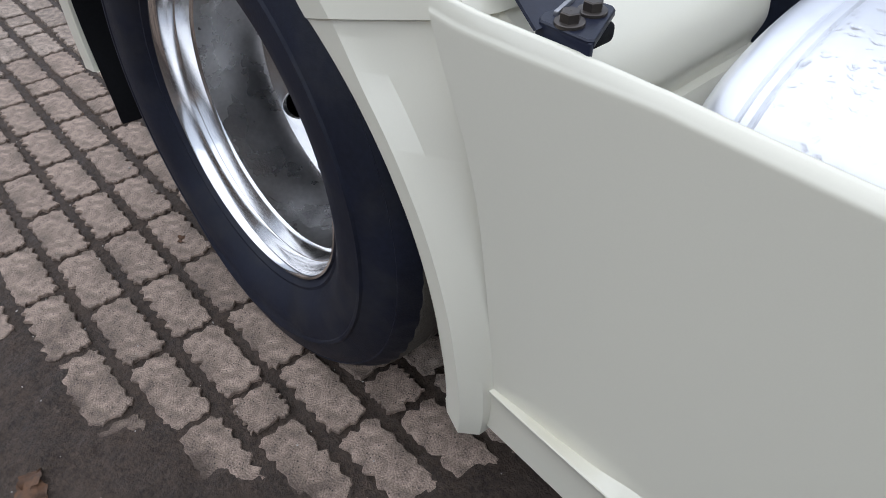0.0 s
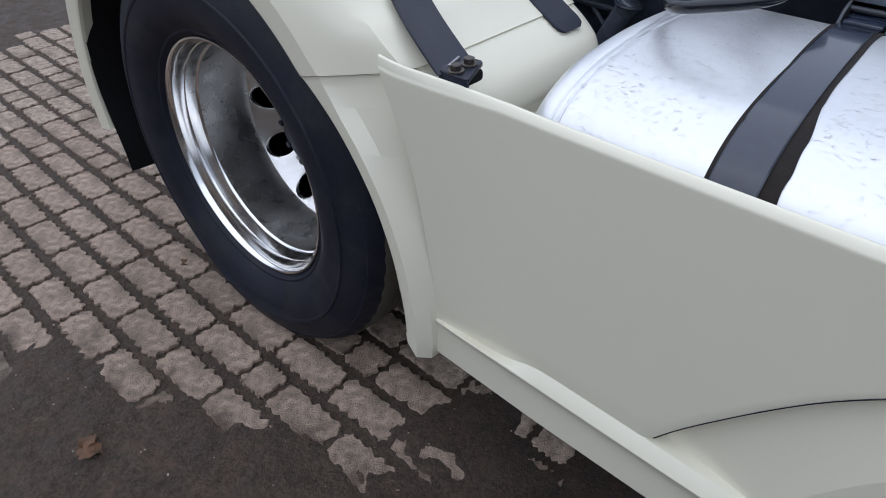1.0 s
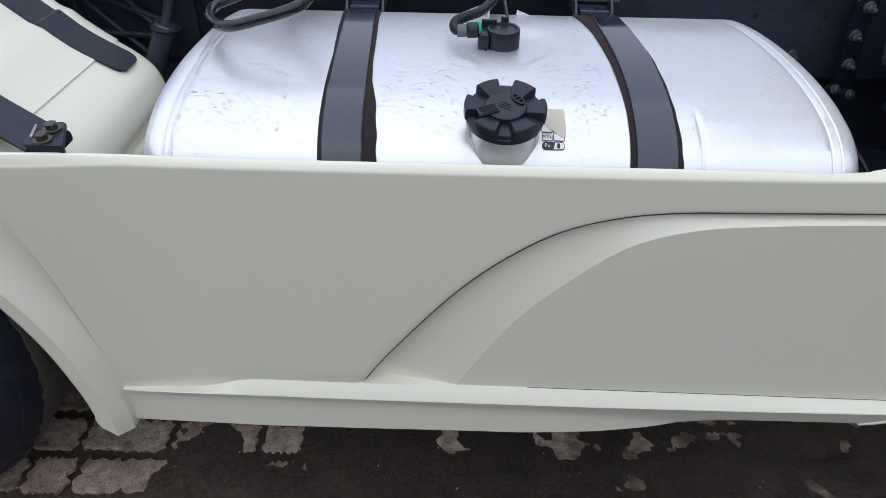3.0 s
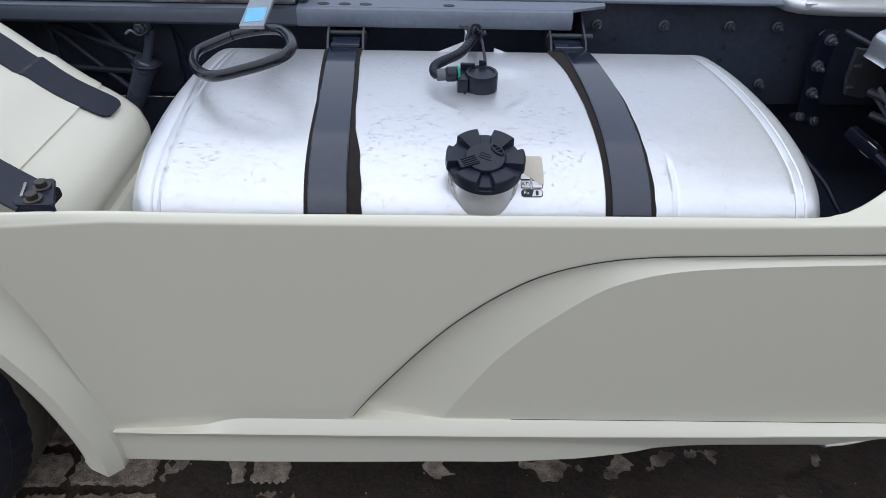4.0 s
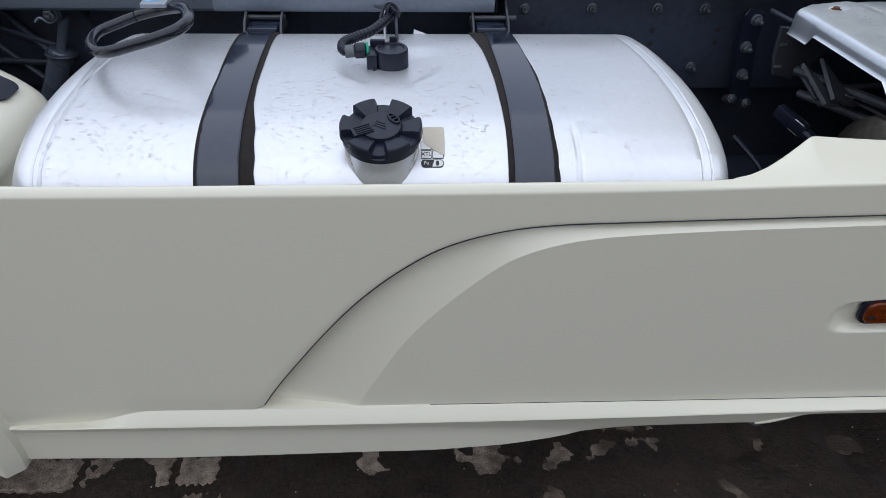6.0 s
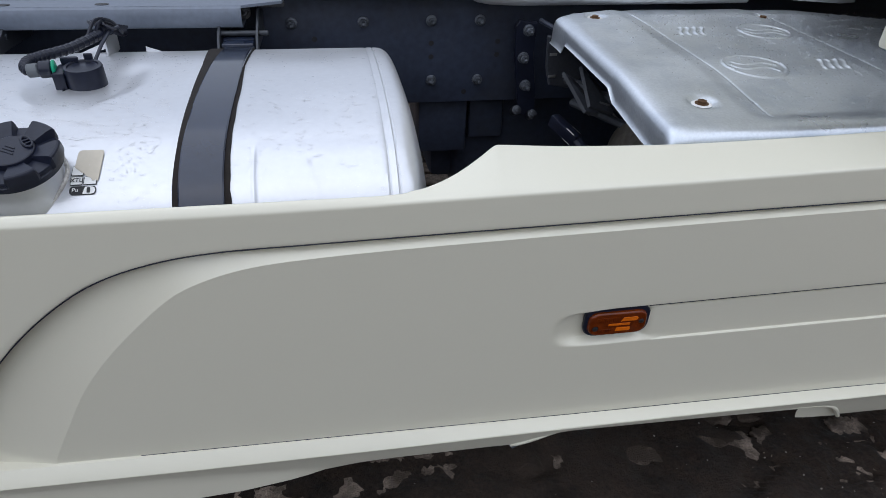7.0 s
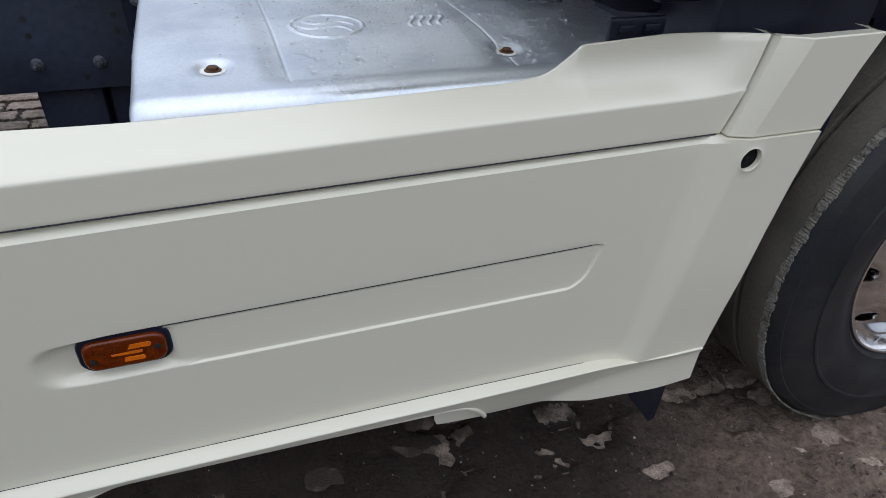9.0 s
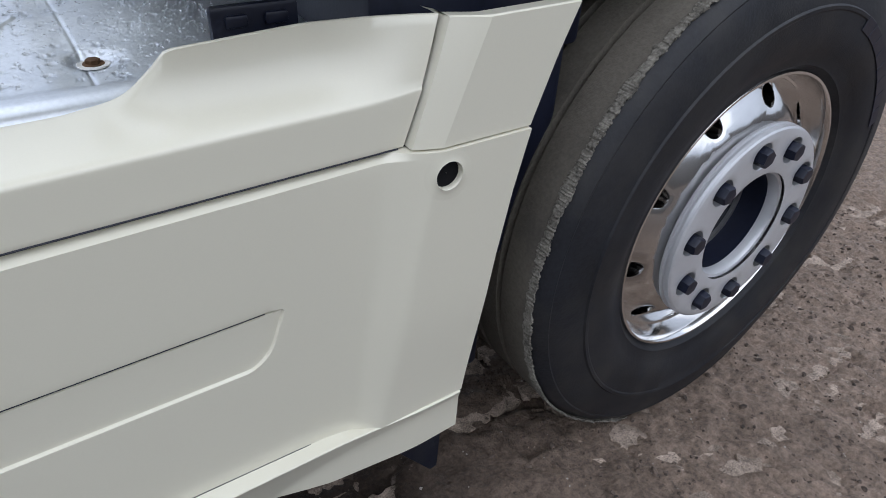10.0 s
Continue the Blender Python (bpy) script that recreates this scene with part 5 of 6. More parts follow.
# fuel sender with its cable
sender = empty("fuel_sender", (0.232, 0.428, 0.890), tank.parent)
SM = axis_frame((0.238, 0.428, 0.889), (0, -0.06, 1))
link("sender_body", *move(lathe([(0.0335, -0.012), (0.0340, 0.002), (0.0315, 0.004), (0.0310, 0.040), (0.0298, 0.043), (0.0250, 0.043), (0.0240, 0.0405), (0.0005, 0.0405)], 40), SM), BLACK, sender, "round black sender unit")
link("sender_clip", *move(join(box(-0.046, -0.026, -0.022, 0.024, -0.006, 0.038, 0.004), box(-0.040, -0.012, 0.018, 0.026, 0.030, 0.050, 0.002), box(-0.004, 0.010, 0.026, 0.032, 0.030, 0.053, 0.002), box(-0.034, -0.030, -0.030, -0.020, 0.0, 0.012, 0.002)), SM), BLACK, sender)
link("green_seal", *rod((0.195, 0.427, 0.927), (0.190, 0.426, 0.927), 0.0150), GREEN, sender, "green seal ring")
link("plug_collar", *rod((0.190, 0.426, 0.927), (0.170, 0.423, 0.927), 0.0142), BLACK, sender)
link("plug", *rod((0.170, 0.423, 0.927), (0.152, 0.421, 0.926), 0.0115), CABLE, sender, "grey cable plug")
hose = smooth_line([(0.155, 0.421, 0.926), (0.148, 0.426, 0.930), (0.150, 0.442, 0.936), (0.168, 0.464, 0.938), (0.198, 0.500, 0.938), (0.222, 0.555, 0.940), (0.236, 0.615, 0.938), (0.242, 0.68, 0.915)], 9)
hose_rows = tube(hose, 0.0088, 10)
link("conduit", *hose_rows, BLACK, sender, "corrugated black conduit")
for k in range(4, len(hose) - 8, 2):
    d = (hose[k + 1] - hose[k]).normalized()
    link("conduit_rib", *move(lathe([(0.0090, -0.0022), (0.0099, -0.0008), (0.0099, 0.0008), (0.0090, 0.0022)], 12), axis_frame(hose[k], d)), BLACK, sender)
link("breather_pipe", *tube(smooth_line([(0.246, 0.450, 0.922), (0.248, 0.48, 0.932), (0.247, 0.53, 0.940), (0.245, 0.60, 0.940), (0.240, 0.70, 0.905)], 6), 0.0032, 8), BLACK, sender)
for k in range(5):
    link("cable_tie_knot", *tube(smooth_line([(0.215 + 0.01 * k, 0.56 + 0.012 * k, 0.945), (0.226 + 0.006 * k, 0.585, 0.965 - 0.004 * k), (0.245 - 0.01 * k, 0.61, 0.955), (0.252, 0.64 + 0.01 * k, 0.925)], 5), 0.0034, 6), BLACK, sender)
XZ = Matrix(((1, 0, 0, 0), (0, 0, -1, 0.662), (0, 1, 0, 0), (0, 0, 0, 1)))
link("sheet_bracket", *join(plate([(0.158, 0.880), (0.186, 0.880), (0.221, 0.894), (0.221, 0.906)], 0.002, XZ, 0.0004), box(0.219, 0.223, 0.62, 0.70, 0.875, 0.920, 0.001)), ALU, sender, "small bright metal bracket")
link("sheet_tab", *plate([(0.283, 0.880), (0.314, 0.880), (0.284, 0.891)], 0.002, XZ, 0.0004), ALU, sender)

sender.location += Vector((0.002, -0.022, 0.003))

# water drops on the tank
def drops(name, count, place, parent, size=(0.0013, 0.0034), flat=0.28):
    V, F = [], []
    for _ in range(count):
        p, n = place()
        if p is None:
            continue
        s = random.uniform(*size) * random.choice((0.6, 0.8, 1, 1, 1.5))
        m = axis_frame(p, n)
        k0 = len(V)
        ex, ph = random.uniform(0.8, 2.0), random.uniform(0, 6.28) if random.random() < 0.4 else random.uniform(-0.4, 0.4)
        for ring, (rr, hh) in enumerate(((1.0, 0.0), (0.85, 0.55), (0.5, 0.9))):
            for j in range(9):
                a = 2 * math.pi * j / 9
                w = 1 + 0.22 * math.sin(2 * a + s * 9000) + 0.15 * math.sin(3 * a + s * 5000)
                x, y = rr * s * ex * math.cos(a) * w, rr * s * math.sin(a) * w
                V.append(m @ Vector((x * math.cos(ph) - y * math.sin(ph), x * math.sin(ph) + y * math.cos(ph), hh * s * flat)))
        V.append(m @ Vector((0, 0, s * flat)))
        for ring in range(2):
            F += [(k0 + ring * 9 + j, k0 + ring * 9 + (j + 1) % 9, k0 + ring * 9 + 9 + (j + 1) % 9, k0 + ring * 9 + 9 + j) for j in range(9)]
        F += [(k0 + 18 + j, k0 + 18 + (j + 1) % 9, k0 + 27) for j in range(9)]
    ob = link(name, V, F, WATER, parent, "scattered drops of rain water", sharp=80)
    ob.visible_shadow = False
    ob["kind"] = "stuff"
    return ob


def tank_drop():
    x = random.uniform(-0.29, 0.75)
    if -0.085 < x < 0.03 or 0.40 < x < 0.505:
        return None, None
    y = random.uniform(0.062, 0.60) if random.random() < 0.45 else random.uniform(0.062, 0.32)
    if math.hypot(x - 0.227, y - 0.12) < 0.065 or math.hypot(x - 0.227, y - 0.385) < 0.05 or (0.282 < x < 0.325 and y < 0.19):
        return None, None
    if x > 0.50 and random.random() < 0.6:
        return None, None
    a, b = on_tank(x, y, 0), on_tank(x, y + 0.01, 0)
    return a, Vector((1, 0, 0)).cross(b - a)


drops("rain_water", 5200, tank_drop, tank, (0.0009, 0.0026), 0.15)

# --- chassis
chassis = empty("chassis_frame", (0.8, 1.2, 0.66), truck)


def rail(y, sign, x0=-3.4, x1=3.4):
    web = box(x0, x1, y, y + sign * 0.008, 0.662, 0.942, 0.002)
    if sign < 0:
        web = box(x0, x1, y - 0.008, y, 0.662, 0.942, 0.002)
    ys = sorted((y + sign * 0.008, y + sign * 0.085))
    return join(web, box(x0, x1, *ys, 0.934, 0.942, 0.002), box(x0, x1, *ys, 0.662, 0.670, 0.002))


link("frame_rail", *rail(0.870, 1), CHASSIS, chassis, "dark blue-grey frame rail")
link("frame_rail", *rail(1.63, -1), CHASSIS, chassis)
link("rail_top_cover", *box(0.30, 0.99, 0.858, 0.96, 0.944, 0.952, 0.003), GREY, chassis, "grey top edge of the frame rail")
for x, z in ((0.568, 0.874), (0.740, 0.875), (0.909, 0.876), (1.033, 0.876), (0.911, 0.724), (1.034, 0.723)):
    link("rail_bolt", *move(hexbolt(0.0095, 0.016, 1.45, 0.014), axis_frame((x, 0.868, z), (0, -1, 0.05))), RAILBOLT, chassis)
for x, z in ((0.910, 0.820), (0.910, 0.785), (1.083, 0.822), (1.083, 0.788), (0.62, 0.835), (1.0, 0.69)):
    link("rail_hole", *move(lathe([(0.0065, 0), (0.0068, 0.0008), (0.0005, 0.0004)], 14), axis_frame((x, 0.8695, z), (0, -1, 0))), INK, chassis)


# grey ledge over the tank straps, with its slanting end and holes
ledge = [(-0.16, 0.735), (0.470, 0.735), (0.478, 0.740), (0.556, 0.774), (0.56, 0.796), (-0.16, 0.796)]
link("ledge", *join(plate(ledge, 0.006, Matrix.Translation((0, 0, 0.943)), 0.001),
                    grid([[(x, y, z) for x in (-0.16, 0.30, 0.468, 0.472)] for y, z in ((0.735, 0.9485), (0.727, 0.945), (0.722, 0.936), (0.722, 0.915), (0.726, 0.906), (0.735, 0.903), (0.80, 0.903))])), GREY, chassis, "grey steel ledge above the tank")
link("rail_flange", *box(-0.16, 1.0, 0.803, 0.868, 0.945, 0.953, 0.003), GREY, chassis, "blue-grey flange on top of the rail")
link("rail_flange_gap", *box(-0.16, 0.56, 0.792, 0.806, 0.930, 0.9425, 0.001), INK, chassis)
for x in (-0.102, -0.053, -0.005, 0.187):
    link("ledge_hole", *move(lathe([(0.011, 0), (0.0108, 0.0008), (0.0005, 0.0004)], 16), Matrix.Translation((x, 0.754, 0.9492)) @ Matrix.Diagonal((1.3, 0.8, 1, 1))), INK, chassis)
link("rear_ledge", *join(box(-2.4, -0.16, 0.728, 0.90, 0.936, 0.944, 0.003), grid([[(x, y, z) for x in (-2.4, -1, -0.16)] for y, z in ((0.74, 0.944), (0.728, 0.940), (0.724, 0.930), (0.724, 0.912), (0.73, 0.905), (0.80, 0.904))])), LEDGE, chassis, "dark steel ledge under the fifth wheel")

# vertical bracket with bolts, engine mount and the parts behind the heat shield
CASTIRON = mat("dusty_cast_iron", (0.040, 0.044, 0.054), 0.5, vary=0.4, scale=14, fine=120, bump=0.25, bump_scale=90, dark=(0.035, 0.037, 0.045), dark_amount=0.6, dark_scale=12)
mount = empty("exhaust_mount", (1.15, 0.8, 0.65), truck)
link("mount_plate", *plate([(-0.004, -0.15), (0.040, -0.155), (0.040, -0.10), (0.022, 0.02), (0.024, 0.09), (-0.020, 0.098), (-0.030, 0.085), (-0.026, 0.0), (-0.010, -0.09)], 0.012, Matrix(((1, 0, 0, 1.140), (0, 0, -1, 0.815), (0, 1, 0, 0.795), (0, 0, 0, 1))), 0.003), BLACK, mount)
for x, y, z in ((1.142, 0.800, 0.868), (1.135, 0.800, 0.800), (1.147, 0.800, 0.728)):
    link("mount_bolt", *move(hexbolt(0.011, 0.018, 1.3, 0.014), axis_frame((x, y + 0.003, z), (0, -1, 0))), RAILBOLT, mount)
for x, y, z in ((1.122, 0.770, 0.674), (1.166, 0.772, 0.660)):
    link("rubber_mount_bolt", *move(join(rod((0, 0, -0.04), (0, 0, 0), 0.012), hexbolt(0.008, 0.008, 1.5)), axis_frame((x, y, z), (-0.1, -1, 0.5))), DULLBOLT, mount)
xz = Matrix(((1, 0, 0, 0), (0, 0, -1, 0.735), (0, 1, 0, 0), (0, 0, 0, 1)))
link("mount_arm", *plate([(1.168, 0.875), (1.29, 0.86), (1.30, 0.82), (1.27, 0.775), (1.235, 0.745), (1.185, 0.755), (1.172, 0.80)], 0.010, xz, 0.003), CASTIRON, mount, "dark cast mounting arm")
link("arm_rib", *tube([(1.165, 0.79, 0.895), (1.205, 0.735, 0.880), (1.30, 0.70, 0.862)], 0.006, 8), CHASSIS, mount)
for x in (1.185, 1.188):
    link("arm_tab", *box(x - 0.008, x + 0.010, 0.722, 0.728, 0.828 - (x - 1.185) * 18, 0.835 - (x - 1.185) * 18, 0.001), STEEL, mount)
for p, q, r in (((1.21, 0.68, 0.785), (1.375, 0.24, 0.800), 0.011), ((1.225, 0.66, 0.735), (1.39, 0.25, 0.755), 0.010), ((1.25, 0.56, 0.788), (1.34, 0.54, 0.805), 0.007), ((1.30, 0.43, 0.795), (1.40, 0.43, 0.812), 0.007), ((1.215, 0.67, 0.785), (1.235, 0.60, 0.745), 0.006)):
    link("mount_web", *rod(p, q, r, 8), CASTIRON, mount)
link("web_plate", *plate([(1.24, 0.64), (1.31, 0.62), (1.42, 0.30), (1.36, 0.28)], 0.006, Matrix.Translation((0, 0, 0.764)), 0.002), CASTIRON, mount)
def slab(corners, t):
    """A cast plate with four given corners and a thickness."""
    c = [Vector(p) for p in corners]
    n = (c[1] - c[0]).cross(c[3] - c[0]).normalized() * t
    return [p for p in c] + [p + n for p in c], [(0, 1, 2, 3), (7, 6, 5, 4), (0, 4, 5, 1), (1, 5, 6, 2), (2, 6, 7, 3), (3, 7, 4, 0)]


for corners in (((1.212, 0.60, 0.845), (1.278, 0.60, 0.780), (1.262, 0.50, 0.772), (1.205, 0.50, 0.790)),
                ((1.172, 0.60, 0.833), (1.207, 0.60, 0.807), (1.236, 0.52, 0.764), (1.205, 0.52, 0.770)),
                ((1.203, 0.60, 0.787), (1.223, 0.60, 0.791), (1.268, 0.60, 0.727), (1.250, 0.60, 0.722))):
    link("cast_web", *slab(corners, 0.008), CASTIRON, mount)
for a, b in (((1.169, 0.598, 0.822), (1.207, 0.598, 0.807)), ((1.203, 0.598, 0.787), (1.256, 0.598, 0.727)), ((1.303, 0.598, 0.732), (1.360, 0.598, 0.681)), ((1.223, 0.496, 0.800), (1.246, 0.496, 0.792))):
    link("web_edge", *rod(a, b, 0.0022, 6), STEEL, mount)
link("silencer", *move(lathe([(0.0005, 0), (0.10, 0.0), (0.135, 0.02), (0.14, 0.05), (0.14, 0.62), (0.12, 0.66), (0.0005, 0.67)], 32), axis_frame((1.265, 0.42, 0.635), (1, 0, 0))), mat("stained_silencer_steel", (0.33, 0.29, 0.24), 0.4, 0.9, vary=0.35, scale=8), mount, "stained steel silencer drum")
link("connector", *move(box(-0.013, 0.013, -0.016, 0.016, -0.045, 0.045, 0.005), axis_frame((1.196, 0.605, 0.688), (0.45, -0.85, -0.3))), BLACK, mount, "black cable connector")
link("hose_tag", *move(box(-0.0120, 0.0120, -0.0160, 0.0160, -0.016, 0.016, 0.003), axis_frame((1.206, 0.586, 0.681), (0.45, -0.85, -0.3))), LABELW, mount, "white label on the connector")
link("hose", *tube(smooth_line([(1.215, 0.57, 0.675), (1.235, 0.53, 0.655), (1.27, 0.47, 0.60), (1.32, 0.40, 0.52)], 8), 0.013, 10), BLACK, mount, "black cable")
link("lower_hose", *tube(smooth_line([(1.12, 0.70, 0.60), (1.16, 0.62, 0.56), (1.20, 0.55, 0.50), (1.30, 0.5, 0.45)], 8), 0.008, 8), BLACK, mount)

# gearbox and cross members that close the view under the rail
link("gearbox", *join(box(1.0, 2.3, 0.95, 1.55, 0.30, 0.90, 0.05, 3), box(0.93, 1.02, 1.0, 1.5, 0.36, 0.78, 0.03)), CHASSIS, chassis, "dark gearbox casing")
link("cross_member", *box(0.70, 0.78, 0.878, 1.62, 0.69, 0.90, 0.01), CHASSIS, chassis)
link("cross_member", *box(-0.72, -0.64, 0.878, 1.62, 0.69, 0.90, 0.01), CHASSIS, chassis)
link("drive_shaft", *rod((-1.05, 1.25, 0.55), (1.0, 1.25, 0.60), 0.055, 20), CHASSIS, chassis)
link("axle", *rod((-1.105, 0.25, 0.477), (-1.105, 2.25, 0.477), 0.085, 20), CHASSIS, chassis)
link("front_axle", *rod((2.747, 0.2, 0.47), (2.747, 2.3, 0.47), 0.06, 16), CHASSIS, chassis)
link("undertray", *box(1.15, 2.35, 0.10, 0.90, 0.40, 0.44, 0.01), CHASSIS, chassis)
link("valve_block", *join(box(0.884, 1.02, 0.90, 1.02, 0.50, 0.665, 0.008), box(1.03, 1.13, 0.92, 1.05, 0.53, 0.665, 0.008)), CHASSIS, chassis)

# added dark sheet, stands for the darkness seen below the rail
link("rail_gap_backing", *box(-1.0, -0.25, 0.862, 0.869, 0.34, 0.6615, 0.004), CHASSIS, chassis, "dark bracket plate below the frame rail")
link("far_bracket", *box(-0.6, 0.86, 1.60, 1.64, 0.40, 0.668, 0.006), CHASSIS, chassis)
for x, z, r in ((0.20, 0.40, 0.09), (0.45, 0.40, 0.06)):
    link("air_tank", *rod((x, 1.30, z), (x, 1.64, z), r, 24), CHASSIS, chassis, "dark air tank")
# unseen box, added only to keep light off the ground below
link("far_light_block", *box(0.25, 2.0, 1.76, 2.40, 0.46, 0.90, 0.03), CHASSIS, truck, "dark equipment box behind the other skirt")
# unseen skirt, added to cut the light coming in from the far side
link("far_skirt_block", *box(-0.45, 2.1, 2.46, 2.49, 0.32, 0.95, 0.01), CREAM, truck, "cream skirt on the other side")

# damper and its webbed bracket by the rear wheel
damper = empty("damper", (-0.55, 0.78, 0.5), truck)
link("damper_tube", *join(rod((-0.715, 0.78, 0.50), (-0.572, 0.78, 0.775), 0.0245, 24), rod((-0.574, 0.78, 0.770), (-0.560, 0.78, 0.800), 0.0275, 24), rod((-0.562, 0.78, 0.795), (-0.530, 0.78, 0.88), 0.011, 16)), mat("damper_enamel", (0.060, 0.072, 0.098), 0.28, vary=0.2, scale=8, coat=0.2), damper, "glossy blue-grey damper tube")
link("damper_ring", *move(lathe([(0.026, -0.003), (0.034, -0.004), (0.036, 0.0), (0.034, 0.004), (0.026, 0.003)], 28), axis_frame((-0.563, 0.78, 0.790), (0.12, 0, 0.9))), CHASSIS, damper, "dark dust collar")
damper.location += Vector((0.011, 0, 0))
link("top_eye", *rod((-0.525, 0.74, 0.893), (-0.525, 0.87, 0.893), 0.020, 18), CHASSIS, damper)
link("eye_bolt", *move(hexbolt(0.013, 0.016, 1.3, 0.01), axis_frame((-0.525, 0.74, 0.893), (0, -1, 0))), DULLBOLT, damper)
webs = [((-0.80, 0.85, 0.86), (-0.56, 0.80, 0.80)), ((-0.80, 0.85, 0.86), (-0.62, 0.82, 0.70)), ((-0.80, 0.85, 0.75), (-0.56, 0.80, 0.76)), ((-0.72, 0.85, 0.90), (-0.58, 0.80, 0.78)), ((-0.80, 0.85, 0.70), (-0.80, 0.85, 0.90))]
for a, b in webs:
    link("bracket_web", *tube([a, b], 0.008, 8), CHASSIS, damper)
link("bracket_back", *box(-0.84, -0.50, 0.855, 0.868, 0.68, 0.90, 0.004), CHASSIS, damper)
link("clip", *tube(smooth_line([(-0.56, 0.73, 0.88), (-0.545, 0.725, 0.89), (-0.53, 0.73, 0.878), (-0.515, 0.735, 0.885)], 5), 0.003, 6), GREY, damper)
link("air_line", *tube(smooth_line([(-0.50, 0.80, 0.90), (-0.47, 0.80, 0.86), (-0.46, 0.80, 0.80), (-0.48, 0.80, 0.72)], 6), 0.005, 6), BLACK, damper)
link("air_line", *tube(smooth_line([(-0.48, 0.82, 0.90), (-0.42, 0.83, 0.88), (-0.36, 0.84, 0.88), (-0.30, 0.86, 0.89)], 6), 0.005, 6), BLACK, damper)
for x in (-0.25, -0.20, -0.15):
    link("rail_stud", *move(hexbolt(0.014, 0.014, 1.3), axis_frame((x * 1.3, 0.868, 0.885), (0, -1, 0))), DULLBOLT, damper)

# fifth wheel on its plate
fifth = empty("fifth_wheel", (-0.6, 1.25, 0.945), truck)
link("mounting_plate", *box(-1.9, -0.165, 0.752, 1.70, 0.9455, 0.957, 0.004), OILY, fifth, "brown-grey oily mounting plate")
link("pedestal", *move(join(plate([(-0.075, 0), (0.075, 0), (0.060, 0.075), (0.045, 0.13), (-0.045, 0.13), (-0.060, 0.075)], 0.09, Matrix.Identity(4), 0.012)), Matrix(((1, 0, 0, -0.43), (0, 0, -1, 0.865), (0, 1, 0, 0.957), (0, 0, 0, 1)))), CHASSIS, fifth, "cast pedestal")
for k in range(4):
    link("raised_mark", *box(-0.476 + k * 0.024, -0.458 + k * 0.024, 0.769, 0.777, 0.968, 0.992, 0.002), GREY, fifth)
link("top_plate", *box(-1.2, -0.40, 0.98, 1.55, 1.09, 1.12, 0.02), CHASSIS, fifth)
for x in (-0.60, -0.68, -0.74):
    link("plate_bolt", *move(hexbolt(0.014, 0.02, 1.5), Matrix.Translation((x, 0.785, 0.957))), DULLBOLT, fifth)
for x in (-0.205, -0.168):
    link("buffer", *rod((x, 0.79, 0.957), (x, 0.79, 1.05), 0.017, 16), BLACK, fifth)
link("plate_stop", *box(-0.158, -0.140, 0.752, 0.92, 0.9495, 1.03, 0.003), CHASSIS, fifth)

# release lever with its loop handle
lever = empty("release_lever", (-0.22, 0.6, 0.98), truck)
arm = [(-0.222, 0.470), (-0.176, 0.470), (-0.186, 0.61), (-0.205, 0.95), (-0.262, 0.95), (-0.234, 0.605)]
link("lever_arm", *plate(arm, 0.007, Matrix.Translation((0, 0, 0.986)), 0.001), mat("lever_paint", (0.27, 0.295, 0.335), 0.45, 0.2, vary=0.12, scale=20), lever, "flat grey lever arm")
link("sticker", *plate([(-0.2165, 0.485), (-0.181, 0.497), (-0.190, 0.578), (-0.2275, 0.570)], 0.0008, Matrix.Translation((0, 0, 0.9932)), 0), BLUE, lever, "small blue sticker")
loop = smooth_line([(-0.243, 0.513, 0.960), (-0.280, 0.503, 0.949), (-0.312, 0.475, 0.940), (-0.302, 0.411, 0.942), (-0.269, 0.343, 0.952), (-0.228, 0.297, 0.964), (-0.175, 0.287, 0.980), (-0.136, 0.290, 0.991), (-0.108, 0.305, 0.999), (-0.101, 0.345, 1.001), (-0.120, 0.410, 0.996), (-0.148, 0.462, 0.988), (-0.193, 0.499, 0.974)], 7, closed=True)
link("loop_handle", *tube(loop, 0.0098, 14, True), SLEEVE, lever, "glossy black sleeved loop handle")
link("sleeve_joint", *rod(loop[1], loop[1] + (loop[2] - loop[1]) * 0.5, 0.0103, 14), MATTE, lever)

# perforated catwalk over the rail
walkway = empty("catwalk", (1.3, 1.2, 0.96), truck)


def catwalk():
    out = smooth_line([(1.000, 0.86, 0), (1.035, 0.80, 0), (1.12, 0.785, 0), (1.7, 0.79, 0), (2.0, 0.80, 0), (2.0, 1.75, 0), (0.90, 1.75, 0), (0.93, 1.0, 0)], 5, closed=True)
    return plate([(p.x, p.y) for p in out], 0.020, Matrix.Translation((0, 0, 0.943)), 0.005)


link("catwalk_deck", *catwalk(), ALU, walkway, "aluminium catwalk with raised slots")
for i in range(9):
    for j in range(5):
        x, y = 1.06 + i * 0.085 + (0.04 if j % 2 else 0), 0.825 + j * 0.045
        link("deck_slot", *move(plate(rounded(0.042, 0.014, 0.0065, 4), 0.003, Matrix.Identity(4), 0.0015), Matrix.Translation((x, y, 0.9625))), INK if (i + j) % 2 else ALU, walkway)
nose = [(1.000, 0.86), (1.012, 0.822), (1.035, 0.800), (1.08, 0.789), (1.12, 0.785), (1.40, 0.787), (1.69, 0.790), (1.705, 0.795)]
link("catwalk_lip", *grid([[(x, y + d, z) for x, y in nose] for d, z in ((0.010, 0.9632), (0.003, 0.9628), (-0.004, 0.9600), (-0.008, 0.954), (-0.009, 0.946), (-0.006, 0.936), (-0.001, 0.931), (0.012, 0.930))]), ALU, walkway, "rolled aluminium edge")
